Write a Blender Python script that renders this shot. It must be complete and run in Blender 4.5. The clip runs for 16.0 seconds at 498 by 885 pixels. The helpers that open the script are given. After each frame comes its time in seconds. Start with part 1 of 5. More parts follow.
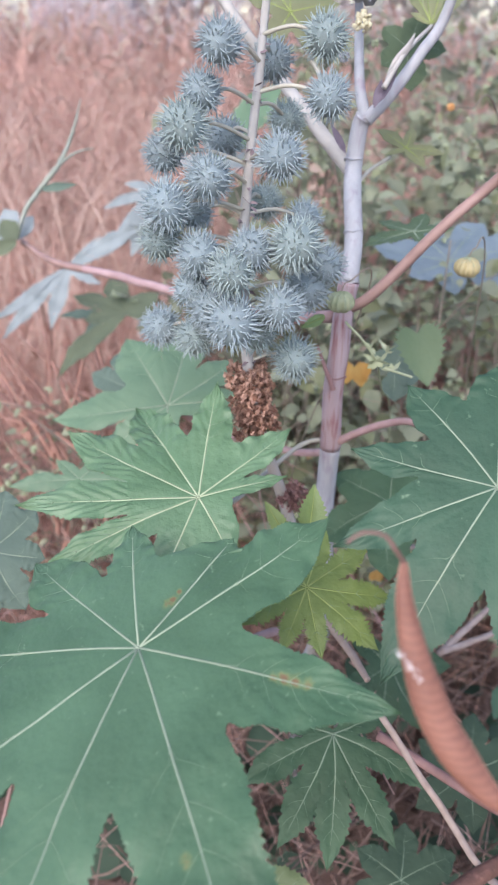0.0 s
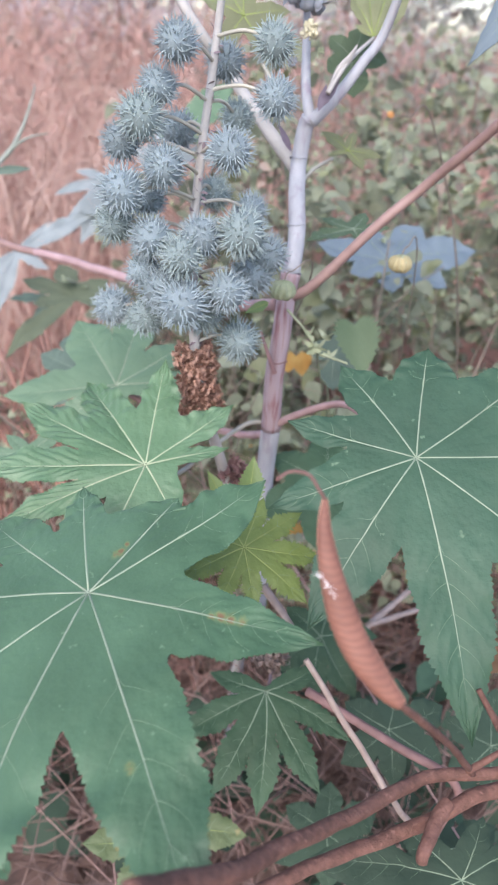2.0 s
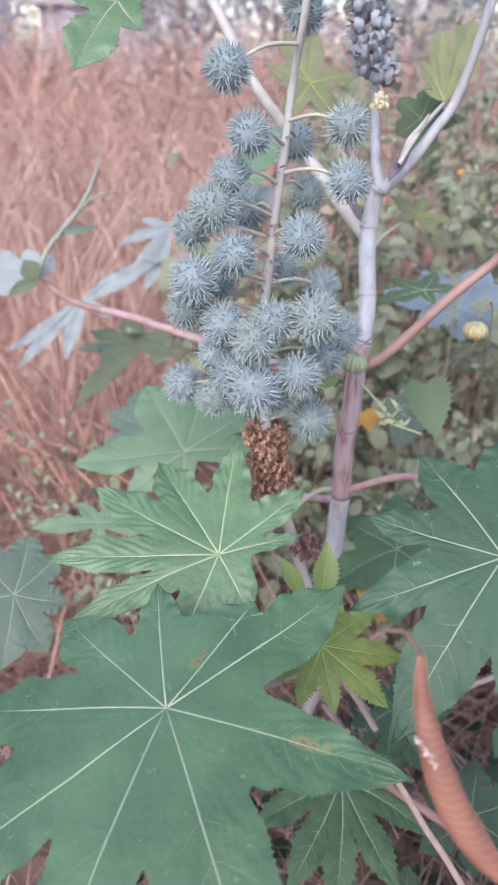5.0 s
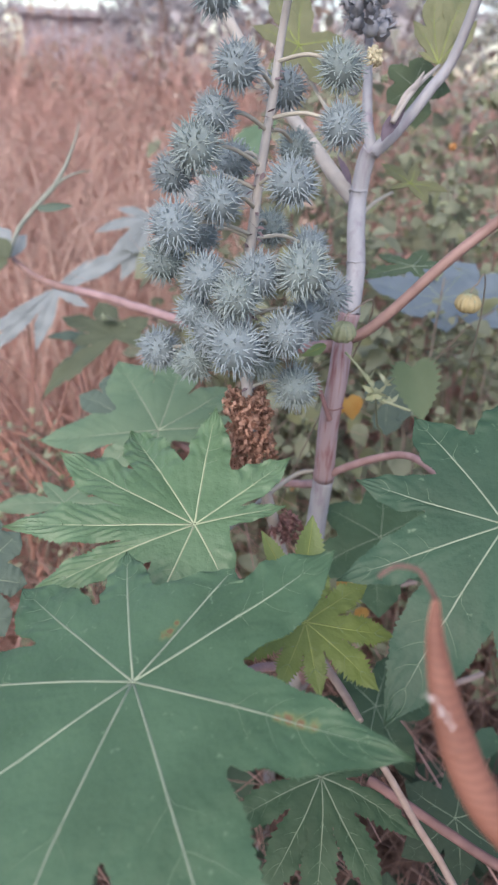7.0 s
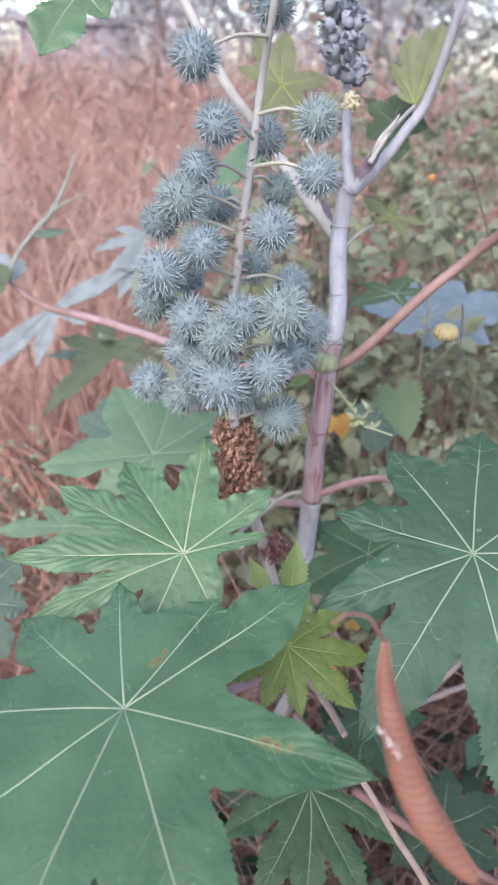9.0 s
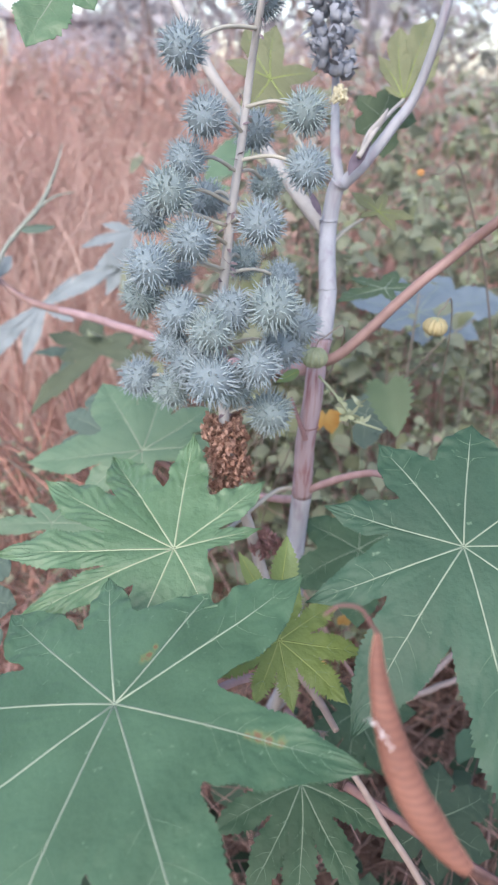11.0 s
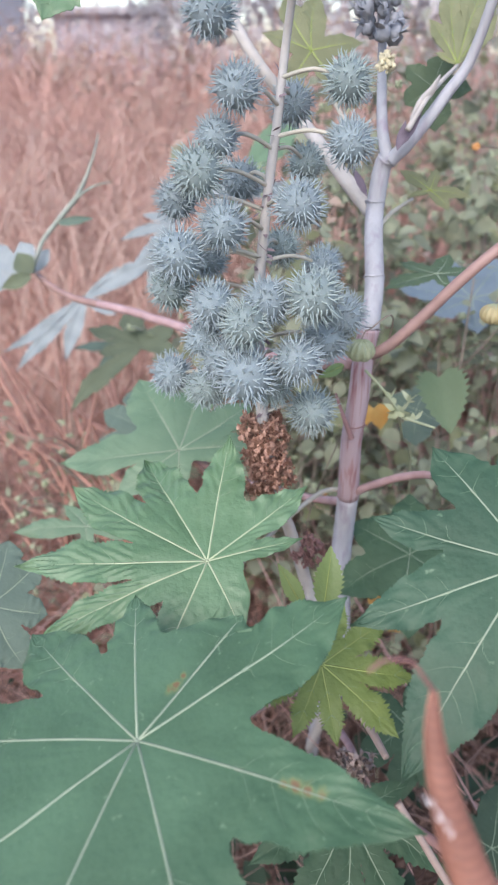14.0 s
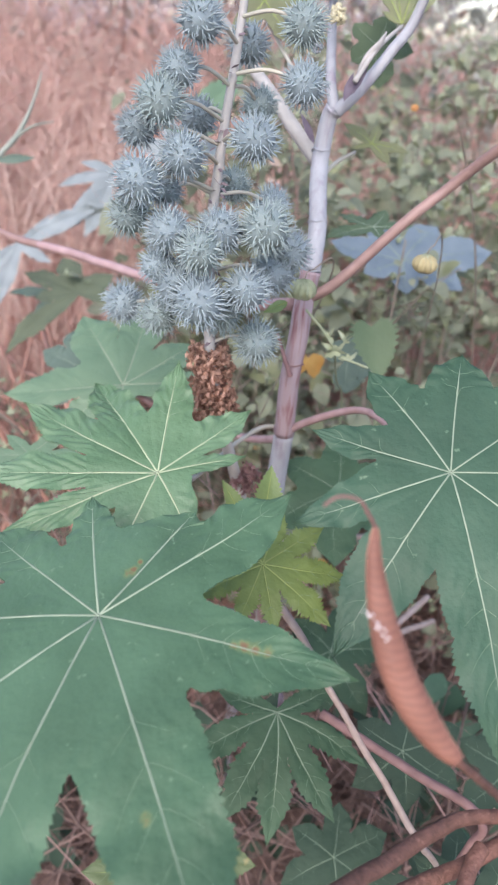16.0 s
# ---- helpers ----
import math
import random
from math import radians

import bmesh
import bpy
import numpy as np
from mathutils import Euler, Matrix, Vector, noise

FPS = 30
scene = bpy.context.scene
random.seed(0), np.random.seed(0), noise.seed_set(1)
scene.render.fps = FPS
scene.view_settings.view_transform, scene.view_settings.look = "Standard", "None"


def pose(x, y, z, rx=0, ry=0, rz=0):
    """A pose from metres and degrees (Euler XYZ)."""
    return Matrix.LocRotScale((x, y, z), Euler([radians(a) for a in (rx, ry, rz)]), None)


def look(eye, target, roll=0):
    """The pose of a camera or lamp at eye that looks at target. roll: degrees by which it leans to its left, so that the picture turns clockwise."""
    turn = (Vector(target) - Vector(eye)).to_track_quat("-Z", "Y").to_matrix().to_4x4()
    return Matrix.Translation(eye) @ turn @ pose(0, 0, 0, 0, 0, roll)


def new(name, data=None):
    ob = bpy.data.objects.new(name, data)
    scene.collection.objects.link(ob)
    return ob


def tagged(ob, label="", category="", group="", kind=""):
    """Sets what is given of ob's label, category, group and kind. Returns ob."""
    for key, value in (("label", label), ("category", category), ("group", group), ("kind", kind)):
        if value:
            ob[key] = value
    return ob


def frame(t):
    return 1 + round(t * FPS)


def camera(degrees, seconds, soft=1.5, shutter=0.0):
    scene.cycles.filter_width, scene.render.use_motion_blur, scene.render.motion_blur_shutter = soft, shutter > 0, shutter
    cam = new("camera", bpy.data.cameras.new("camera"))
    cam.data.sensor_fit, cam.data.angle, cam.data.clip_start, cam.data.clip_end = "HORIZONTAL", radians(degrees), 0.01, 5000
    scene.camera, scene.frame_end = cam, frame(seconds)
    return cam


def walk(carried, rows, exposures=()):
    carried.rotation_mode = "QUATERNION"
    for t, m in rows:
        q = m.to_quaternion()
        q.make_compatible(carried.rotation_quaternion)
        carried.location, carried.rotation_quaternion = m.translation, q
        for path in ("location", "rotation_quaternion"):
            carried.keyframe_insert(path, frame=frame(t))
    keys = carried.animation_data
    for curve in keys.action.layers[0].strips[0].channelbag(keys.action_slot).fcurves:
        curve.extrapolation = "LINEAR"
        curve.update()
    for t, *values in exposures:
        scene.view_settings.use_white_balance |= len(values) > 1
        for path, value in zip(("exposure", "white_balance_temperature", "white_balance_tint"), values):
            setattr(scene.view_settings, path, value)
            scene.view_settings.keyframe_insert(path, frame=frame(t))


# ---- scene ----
cam = camera(38.8, 16.0, soft=2.1)
cam.data.dof.use_dof = True
cam.data.dof.focus_distance = 0.32
cam.data.dof.aperture_fstop = 18.0
METRES, EYE, TILT, LEAN, TURN = 0.45, 1.0, -30.0, 0.0, 0.0
ROWS = [
    (0.0, 0.0, 0.0, 0.0, -0.0, -0.0, -0.0),
    (0.5, -0.0076, -0.0055, 0.0017, 0.37, 0.06, -0.5),
    (1.0, 0.0041, -0.0255, -0.0036, -0.39, 0.47, -0.17),
    (1.5, 0.0109, -0.0245, -0.0172, -1.55, -0.33, -0.72),
    (2.0, -0.0008, -0.0603, -0.0279, -4.53, -0.15, -1.45),
    (2.5, -0.0452, -0.0623, -0.0347, -6.62, -0.71, -2.9),
    (3.0, -0.1127, -0.0533, 0.0063, -9.07, -0.52, -2.77),
    (3.5, -0.1362, -0.0802, -0.0053, -11.95, -0.19, -1.76),
    (3.8, -0.0978, -0.0628, -0.0157, -12.6, 0.47, -1.66),
    (4.0, -0.0358, -0.0661, 0.0168, -9.6, -0.05, -1.91),
    (4.2, -0.02, -0.0721, 0.0405, -7.12, 0.63, -1.64),
    (4.5, -0.0101, -0.0546, 0.0373, -1.3, 1.37, -1.1),
    (4.7, -0.0133, -0.0515, 0.0447, 0.38, 1.24, -1.03),
    (6.8, -0.0467, 0.0133, 0.0436, -4.34, 3.13, -2.23),
    (7.0, -0.0257, 0.0215, -0.0046, -2.03, 2.58, -2.12),
    (7.5, -0.0458, 0.0387, -0.049, -1.15, 0.08, -2.85),
    (8.0, -0.0259, 0.0204, -0.016, -2.07, 0.37, -2.14),
    (8.5, -0.0272, -0.0291, 0.0188, -1.79, 2.58, -1.89),
    (9.0, -0.009, -0.0254, 0.0272, -1.77, 2.75, -1.34),
    (9.5, 0.012, -0.0047, 0.0273, -0.7, 2.15, -0.91),
    (9.7, 0.0044, -0.0104, 0.0402, -1.56, 1.67, -1.34),
    (11.8, -0.0222, -0.0268, 0.0153, -2.8, 3.06, -0.85),
    (12.0, -0.0275, -0.0219, 0.0332, -2.41, 2.22, -1.1),
    (12.5, -0.021, 0.0023, 0.0323, -1.53, 1.8, -0.87),
    (13.0, -0.002, 0.0229, 0.032, 0.15, 1.33, -0.46),
    (13.5, 0.0039, 0.0444, 0.0342, 1.73, 1.16, -0.28),
    (14.0, 0.003, 0.0419, 0.0397, 1.33, 1.74, -0.78),
    (14.5, -0.0047, 0.0419, 0.0423, 0.66, 1.46, -1.3),
    (15.0, -0.0138, 0.0326, 0.0305, 0.0, 0.97, -1.6),
    (15.5, -0.0318, -0.0083, 0.0156, -2.59, 1.31, -2.72),
    (16.0, -0.0223, -0.0079, -0.0174, -4.85, -0.31, -2.52),
]
walk(cam, [(t, pose(0, 0, EYE, TILT, LEAN, TURN) @ pose(METRES * x, METRES * y, METRES * z, 90 + pitch, roll, yaw)) for t, x, y, z, yaw, pitch, roll in ROWS],
     exposures=[(0.0, 1.24, 6480, 18.5), (2.0, 1.30, 6500, 18.5), (2.5, 1.27, 6480, 18.5), (3.5, 1.27, 6470, 18.5), (4.5, 1.26, 6500, 19), (6.2, 1.06, 6650, 20), (7.0, 0.86, 6800, 20), (7.5, 1.17, 6650, 20), (8.0, 1.17, 6540, 18.5), (9.5, 1.17, 6500, 18), (14.0, 1.17, 6530, 17.5), (15.5, 1.15, 6550, 17.5), (16.0, 1.25, 6580, 19)])

# ---- light: a hazy, overcast late afternoon ----
world = bpy.data.worlds.new("hazy_sky")
scene.world = world
world.use_nodes = True
wn = world.node_tree
sky = wn.nodes.new("ShaderNodeTexSky")
sky.sky_type = "NISHITA"
sky.sun_disc = False
sky.sun_elevation, sky.sun_rotation = radians(42), radians(200)
sky.air_density, sky.dust_density, sky.ozone_density = 1.0, 1.5, 1.0
wn.nodes["Background"].inputs["Strength"].default_value = 0.15
wn.links.new(sky.outputs[0], wn.nodes["Background"].inputs["Color"])
sun = new("sun", bpy.data.lights.new("sun", "SUN"))
sun.data.energy, sun.data.angle, sun.data.color = 1.3, radians(50), (1.0, 0.95, 0.88)
sun.matrix_world = look((-0.8, -2.2, 2.4), (0, 0, 0))


# ---- materials ----
def surface(name, dark, light, rough=0.6, grain=60.0, broad=8.0, bump=0.3, bump_scale=300.0, through_light=0.0,
            spread=0.12, speck=None, speck_cut=0.7, speck_scale=40.0, coat=0.0, specular=0.5, soft=0.0, marks=(), speck_soft=0.05, stretch=1.0, bands=None, net=0.0):
    """A surface of two colours mixed at two scales, with a fine relief, a random value for each object, and optional specks."""
    m = bpy.data.materials.new(name)
    m.use_nodes = True
    nt = m.node_tree
    bsdf, out = nt.nodes["Principled BSDF"], nt.nodes["Material Output"]
    coords = nt.nodes.new("ShaderNodeTexCoord")
    scaled = nt.nodes.new("ShaderNodeVectorMath")
    scaled.operation = "MULTIPLY"
    scaled.inputs[1].default_value = (1, 1, stretch)
    nt.links.new(coords.outputs["Object"], scaled.inputs[0])

    def noise_node(scale, detail=4.0):
        n = nt.nodes.new("ShaderNodeTexNoise")
        n.inputs["Scale"].default_value, n.inputs["Detail"].default_value = scale, detail
        nt.links.new(scaled.outputs[0], n.inputs["Vector"])
        return n

    def mix(a, b, fac, mode="MIX"):
        x = nt.nodes.new("ShaderNodeMix")
        x.data_type, x.blend_type = "RGBA", mode
        for value, socket in ((fac, x.inputs["Factor"]), (a, x.inputs[6]), (b, x.inputs[7])):
            if hasattr(value, "links"):
                nt.links.new(value, socket)
            elif isinstance(value, tuple):
                socket.default_value = (*value, 1)
            else:
                socket.default_value = value
        return x.outputs[2]

    def ramp(src, lo, hi):
        r = nt.nodes.new("ShaderNodeMapRange")
        r.inputs[1].default_value, r.inputs[2].default_value = lo, hi
        nt.links.new(src, r.inputs[0])
        return r.outputs[0]

    colour = mix(dark, light, ramp(noise_node(grain).outputs["Fac"], 0.3, 0.7))
    mid = tuple((a + b) / 2 for a, b in zip(dark, light))
    colour = mix(colour, mid, 0.35)
    big = ramp(noise_node(broad, 2.0).outputs["Fac"], 0.3, 0.7)
    shade = nt.nodes.new("ShaderNodeHueSaturation")
    info = nt.nodes.new("ShaderNodeObjectInfo")
    geom = nt.nodes.new("ShaderNodeNewGeometry")
    add = nt.nodes.new("ShaderNodeMath")
    add.operation = "ADD"
    add2 = nt.nodes.new("ShaderNodeMath")
    add2.operation = "ADD"
    nt.links.new(info.outputs["Random"], add.inputs[0])
    nt.links.new(geom.outputs["Random Per Island"], add.inputs[1])
    nt.links.new(add.outputs[0], add2.inputs[0])
    nt.links.new(big, add2.inputs[1])
    val = nt.nodes.new("ShaderNodeMapRange")
    val.inputs[1].default_value, val.inputs[2].default_value = 0.0, 3.0
    val.inputs[3].default_value, val.inputs[4].default_value = 1 - 2 * spread, 1 + 2 * spread
    nt.links.new(add2.outputs[0], val.inputs[0])
    nt.links.new(val.outputs[0], shade.inputs["Value"])
    nt.links.new(colour, shade.inputs["Color"])
    colour = shade.outputs[0]
    if speck:
        colour = mix(colour, speck, ramp(noise_node(speck_scale, 3.0).outputs["Fac"], speck_cut, speck_cut + speck_soft))
    if net:
        cells = nt.nodes.new("ShaderNodeTexVoronoi")
        cells.feature = "DISTANCE_TO_EDGE"
        cells.inputs["Scale"].default_value = net
        nt.links.new(scaled.outputs[0], cells.inputs["Vector"])
        edge = ramp(cells.outputs["Distance"], 0.12, 0.0)
        paler = tuple(1.25 * v + 0.01 for v in light)
        weak = nt.nodes.new("ShaderNodeMath")
        weak.operation = "MULTIPLY"
        weak.inputs[1].default_value = 0.1
        nt.links.new(edge, weak.inputs[0])
        colour = mix(colour, paler, weak.outputs[0])
    for x, y, z, r in marks:
        away = nt.nodes.new("ShaderNodeVectorMath")
        away.operation = "MULTIPLY_ADD"
        away.inputs[1].default_value, away.inputs[2].default_value = (1, 1, 0.2), (-x, -y, -0.2 * z)
        nt.links.new(coords.outputs["Object"], away.inputs[0])
        far = nt.nodes.new("ShaderNodeVectorMath")
        far.operation = "LENGTH"
        nt.links.new(away.outputs[0], far.inputs[0])
        warp = nt.nodes.new("ShaderNodeMath")
        warp.operation = "MULTIPLY_ADD"
        warp.inputs[1].default_value = 2.2 * r
        nt.links.new(noise_node(420.0, 3.0).outputs["Fac"], warp.inputs[0])
        nt.links.new(far.outputs["Value"], warp.inputs[2])
        colour = mix(colour, (0.155, 0.205, 0.085), ramp(warp.outputs[0], 2.3 * r, 1.6 * r))
        colour = mix(colour, (0.185, 0.115, 0.06), ramp(warp.outputs[0], 1.75 * r, 1.35 * r))
    if bands:
        split = nt.nodes.new("ShaderNodeSeparateXYZ")
        nt.links.new(coords.outputs["Object"], split.inputs[0])
        times = nt.nodes.new("ShaderNodeMath")
        times.operation = "MULTIPLY_ADD"
        times.inputs[1].default_value = bands[0]
        nt.links.new(split.outputs["Z"], times.inputs[0])
        stray = nt.nodes.new("ShaderNodeMath")
        stray.operation = "MULTIPLY"
        stray.inputs[1].default_value = 5.0
        nt.links.new(noise_node(190).outputs["Fac"], stray.inputs[0])
        nt.links.new(stray.outputs[0], times.inputs[2])
        wave = nt.nodes.new("ShaderNodeMath")
        wave.operation = "SINE"
        nt.links.new(times.outputs[0], wave.inputs[0])
        colour = mix(colour, bands[1], ramp(wave.outputs[0], -0.2, 2.2))
    nt.links.new(colour, bsdf.inputs["Base Color"])
    bsdf.inputs["Roughness"].default_value = rough
    bsdf.inputs["Specular IOR Level"].default_value = specular
    bsdf.inputs["Coat Weight"].default_value = coat
    rel = nt.nodes.new("ShaderNodeBump")
    rel.inputs["Strength"].default_value, rel.inputs["Distance"].default_value = bump, 0.001
    nt.links.new(noise_node(bump_scale, 3.0).outputs["Fac"], rel.inputs["Height"])
    if soft:
        swell = nt.nodes.new("ShaderNodeBump")
        swell.inputs["Strength"].default_value, swell.inputs["Distance"].default_value = soft, 0.006
        nt.links.new(noise_node(85.0, 2.0).outputs["Fac"], swell.inputs["Height"])
        nt.links.new(swell.outputs[0], rel.inputs["Normal"])
    nt.links.new(rel.outputs[0], bsdf.inputs["Normal"])
    if through_light:
        tr = nt.nodes.new("ShaderNodeBsdfTranslucent")
        nt.links.new(colour, tr.inputs["Color"])
        both = nt.nodes.new("ShaderNodeMixShader")
        both.inputs[0].default_value = through_light
        nt.links.new(bsdf.outputs[0], both.inputs[1])
        nt.links.new(tr.outputs[0], both.inputs[2])
        nt.links.new(both.outputs[0], out.inputs["Surface"])
    return m


# the bluish lighter tone paints a soft sheen in broad patches; marks are scorch
LEAF_DARK = surface("leaf_dark_green", (0.056, 0.128, 0.063), (0.093, 0.176, 0.102), 0.45, 13, 26, 0.3, 420, 0.2, 0.26, (0.125, 0.215, 0.125), 0.67, 300, specular=0.4, net=520.0, soft=0.22, marks=((0.0082, 0.1636, 0.8181, 0.0018), (0.0115, 0.1625, 0.8187, 0.0026), (0.0150, 0.1612, 0.8192, 0.0024), (0.0186, 0.1598, 0.8199, 0.0022), (-0.0300, 0.1998, 0.8143, 0.0024), (-0.0286, 0.2016, 0.815, 0.0022), (-0.0265, 0.2046, 0.8158, 0.0014), (-0.0172, 0.1117, 0.8057, 0.0020)))
LEAF_DEEP = surface("leaf_deep_green", (0.035, 0.085, 0.048), (0.058, 0.121, 0.075), 0.52, 32, 22, 0.3, 420, 0.2, 0.2, (0.13, 0.21, 0.13), 0.69, 150, specular=0.34, net=520.0, soft=0.2)
# leaf greens for under the canopy: its shade is painted in as darker colour
LEAF_SHADE = surface("leaf_green_painted_shade", (0.042, 0.09, 0.046), (0.064, 0.122, 0.068), 0.58, 32, 22, 0.3, 420, 0.2, 0.2, specular=0.3, soft=0.2)
LEAF_LOW_SHADE = surface("leaf_low_painted_shade", (0.026, 0.05, 0.032), (0.045, 0.078, 0.05), 0.7, 45, 9, 0.3, 420, 0.15, 0.2, specular=0.25)
LEAF_MID = surface("leaf_mid_green", (0.12, 0.215, 0.13), (0.165, 0.27, 0.165), 0.5, 45, 9, 0.35, 420, 0.25, 0.1)
# pale patches in the green include a painted sheen on the lobes
LEAF_FRESH = surface("leaf_fresh_green", (0.076, 0.158, 0.074), (0.146, 0.248, 0.14), 0.4, 26, 30, 0.45, 420, 0.25, 0.2, net=520.0, soft=0.3)
LEAF_YOUNG = surface("leaf_young_yellow_green", (0.15, 0.22, 0.055), (0.225, 0.31, 0.095), 0.5, 60, 20, 0.4, 500, 0.3, 0.1)
LEAF_THIN = surface("leaf_thin_pale_green", (0.19, 0.218, 0.11), (0.262, 0.285, 0.158), 0.55, 60, 20, 0.4, 500, 0.35, 0.1)
LEAF_BLUE = surface("leaf_glaucous_blue", (0.19, 0.235, 0.245), (0.285, 0.335, 0.345), 0.7, 40, 8, 0.25, 300, 0.1, 0.1)
LEAF_SKY = surface("leaf_blue_bloom", (0.11, 0.155, 0.182), (0.165, 0.218, 0.248), 0.7, 40, 8, 0.25, 300, 0.1, 0.1)
LEAF_MUTED = surface("leaf_muted_grey_green", (0.07, 0.112, 0.085), (0.105, 0.155, 0.12), 0.75, 45, 9, 0.3, 420, 0.1, 0.1)
LEAF_DULL = surface("leaf_dull_olive", (0.08, 0.105, 0.065), (0.12, 0.15, 0.09), 0.75, 45, 9, 0.3, 420, 0.2, 0.15)
LEAF_AGEING = surface("leaf_ageing_yellow_green", (0.08, 0.118, 0.048), (0.125, 0.165, 0.07), 0.55, 50, 20, 0.35, 450, 0.25, 0.15, (0.24, 0.22, 0.09), 0.62, 60)
LEAF_BACK = surface("leaf_mid_dull_green", (0.085, 0.138, 0.07), (0.125, 0.185, 0.1), 0.65, 45, 12, 0.3, 420, 0.25, 0.12)
LEAF_SHOOT = surface("leaf_shoot_bright_green", (0.14, 0.22, 0.075), (0.22, 0.31, 0.125), 0.5, 60, 20, 0.4, 500, 0.3, 0.1)
LEAF_OLIVE = surface("leaf_grey_olive", (0.20, 0.232, 0.152), (0.32, 0.352, 0.245), 0.75, 60, 14, 0.3, 400, 0.33, 0.18)
LEAF_YELLOW = surface("leaf_yellowed", (0.50, 0.26, 0.06), (0.56, 0.40, 0.14), 0.6, 60, 20, 0.3, 400, 0.25, 0.15)
# vein colour for those leaves, dimmed to carry the same painted shade
VEIN_SHADE = surface("vein_green_painted_shade", (0.165, 0.23, 0.15), (0.225, 0.29, 0.195), 0.6, 120, 20, 0.1, 500)
TWIG_PALE = surface("rolled_lobe_grey", (0.2, 0.232, 0.19), (0.31, 0.34, 0.29), 0.75, 90, 25, 0.25, 400)
VEIN_FINE = surface("vein_fine_green", (0.17, 0.26, 0.16), (0.22, 0.32, 0.2), 0.6, 120, 20, 0.1, 500)
VEIN = surface("vein_cream", (0.195, 0.26, 0.18), (0.27, 0.33, 0.235), 0.6, 120, 20, 0.1, 500)
VEIN_BRIGHT = surface("vein_bright_cream", (0.28, 0.35, 0.21), (0.37, 0.43, 0.28), 0.6, 120, 20, 0.1, 500)
VEIN_YOUNG = surface("vein_yellow_green", (0.20, 0.27, 0.07), (0.28, 0.34, 0.11), 0.6, 120, 20, 0.1, 500)
STEM_PALE = surface("stem_bloom_lavender", (0.27, 0.29, 0.32), (0.44, 0.46, 0.485), 0.75, 110, 25, 0.4, 400, 0, 0.1, (0.23, 0.19, 0.24), 0.52, 200, stretch=0.25, speck_soft=0.3)
STEM_PINK = surface("stem_mauve", (0.28, 0.21, 0.225), (0.41, 0.35, 0.37), 0.7, 90, 30, 0.25, 400, 0, 0.08, (0.22, 0.085, 0.09), 0.5, 420, stretch=0.07, speck_soft=0.25)
STALK = surface("spike_stalk_grey_green", (0.30, 0.30, 0.28), (0.42, 0.41, 0.385), 0.7, 120, 30, 0.3, 400)
WEED_STEM = surface("weed_stem_brown", (0.15, 0.125, 0.10), (0.26, 0.225, 0.18), 0.75, 120, 30, 0.3, 400)
PEDICEL = surface("pedicel_pale_green", (0.36, 0.355, 0.29), (0.45, 0.44, 0.37), 0.6, 120, 30, 0.2, 400)
PETIOLE_RED = surface("petiole_red_brown", (0.21, 0.135, 0.12), (0.33, 0.22, 0.195), 0.6, 90, 25, 0.25, 400, 0, 0.1)
PETIOLE_PINK = surface("petiole_pink", (0.27, 0.175, 0.175), (0.42, 0.30, 0.30), 0.65, 90, 25, 0.2, 400, 0, 0.1)
SCAR = surface("node_scar", (0.18, 0.10, 0.10), (0.32, 0.20, 0.19), 0.85, 200, 60, 0.6, 500)
CAPSULE = surface("capsule_blue_green", (0.15, 0.205, 0.222), (0.225, 0.285, 0.302), 0.75, 160, 60, 0.3, 600, 0, 0.14)
CAPSULE_GREEN = surface("capsule_green_grey", (0.155, 0.213, 0.213), (0.23, 0.293, 0.288), 0.75, 160, 60, 0.3, 600, 0, 0.14)
SPINE = surface("spine_pale_blue_green", (0.245, 0.32, 0.34), (0.355, 0.43, 0.45), 0.65, 160, 60, 0.1, 600, 0.1, 0.14)
SPINE_GREEN = surface("spine_pale_green", (0.25, 0.33, 0.325), (0.36, 0.44, 0.425), 0.65, 160, 60, 0.1, 600, 0.1, 0.14)
HUSK = surface("dried_flower_brown", (0.30, 0.17, 0.125), (0.54, 0.355, 0.27), 0.9, 220, 60, 0.6, 500, 0.15, 0.2)
POD = surface("pod_orange_brown", (0.175, 0.075, 0.05), (0.30, 0.137, 0.094), 0.65, 90, 30, 0.4, 300, 0.1, 0.06, bands=(3600.0, (0.16, 0.068, 0.05)))
POD_TIP = surface("pod_tip_purple_brown", (0.12, 0.06, 0.055), (0.22, 0.115, 0.10), 0.7, 140, 40, 0.5, 300)
BRACT = surface("withered_bract_mauve", (0.15, 0.115, 0.125), (0.26, 0.205, 0.22), 0.85, 200, 60, 0.5, 500)
STIPULE = surface("stipule_dark_purple", (0.075, 0.06, 0.085), (0.16, 0.135, 0.17), 0.8, 160, 50, 0.5, 500)
LEAF_BROWN = surface("leaf_withered_ochre", (0.14, 0.088, 0.054), (0.25, 0.165, 0.1), 0.7, 80, 20, 0.5, 300, 0.3, 0.2)
POD_RIB = surface("pod_edge", (0.33, 0.15, 0.10), (0.45, 0.23, 0.16), 0.6, 120, 40, 0.3, 300)
FLUFF = surface("white_fluff", (0.7, 0.64, 0.62), (0.85, 0.82, 0.80), 0.95, 300, 80, 0.5, 900)
BARK = surface("bark_red_brown", (0.06, 0.028, 0.02), (0.2, 0.098, 0.072), 0.85, 200, 40, 1.0, 420, 0, 0.15, (0.23, 0.125, 0.095), 0.6, 500, speck_soft=0.2)
TWIG_GREY = surface("twig_grey", (0.24, 0.185, 0.16), (0.37, 0.305, 0.27), 0.8, 160, 30, 0.5, 300)
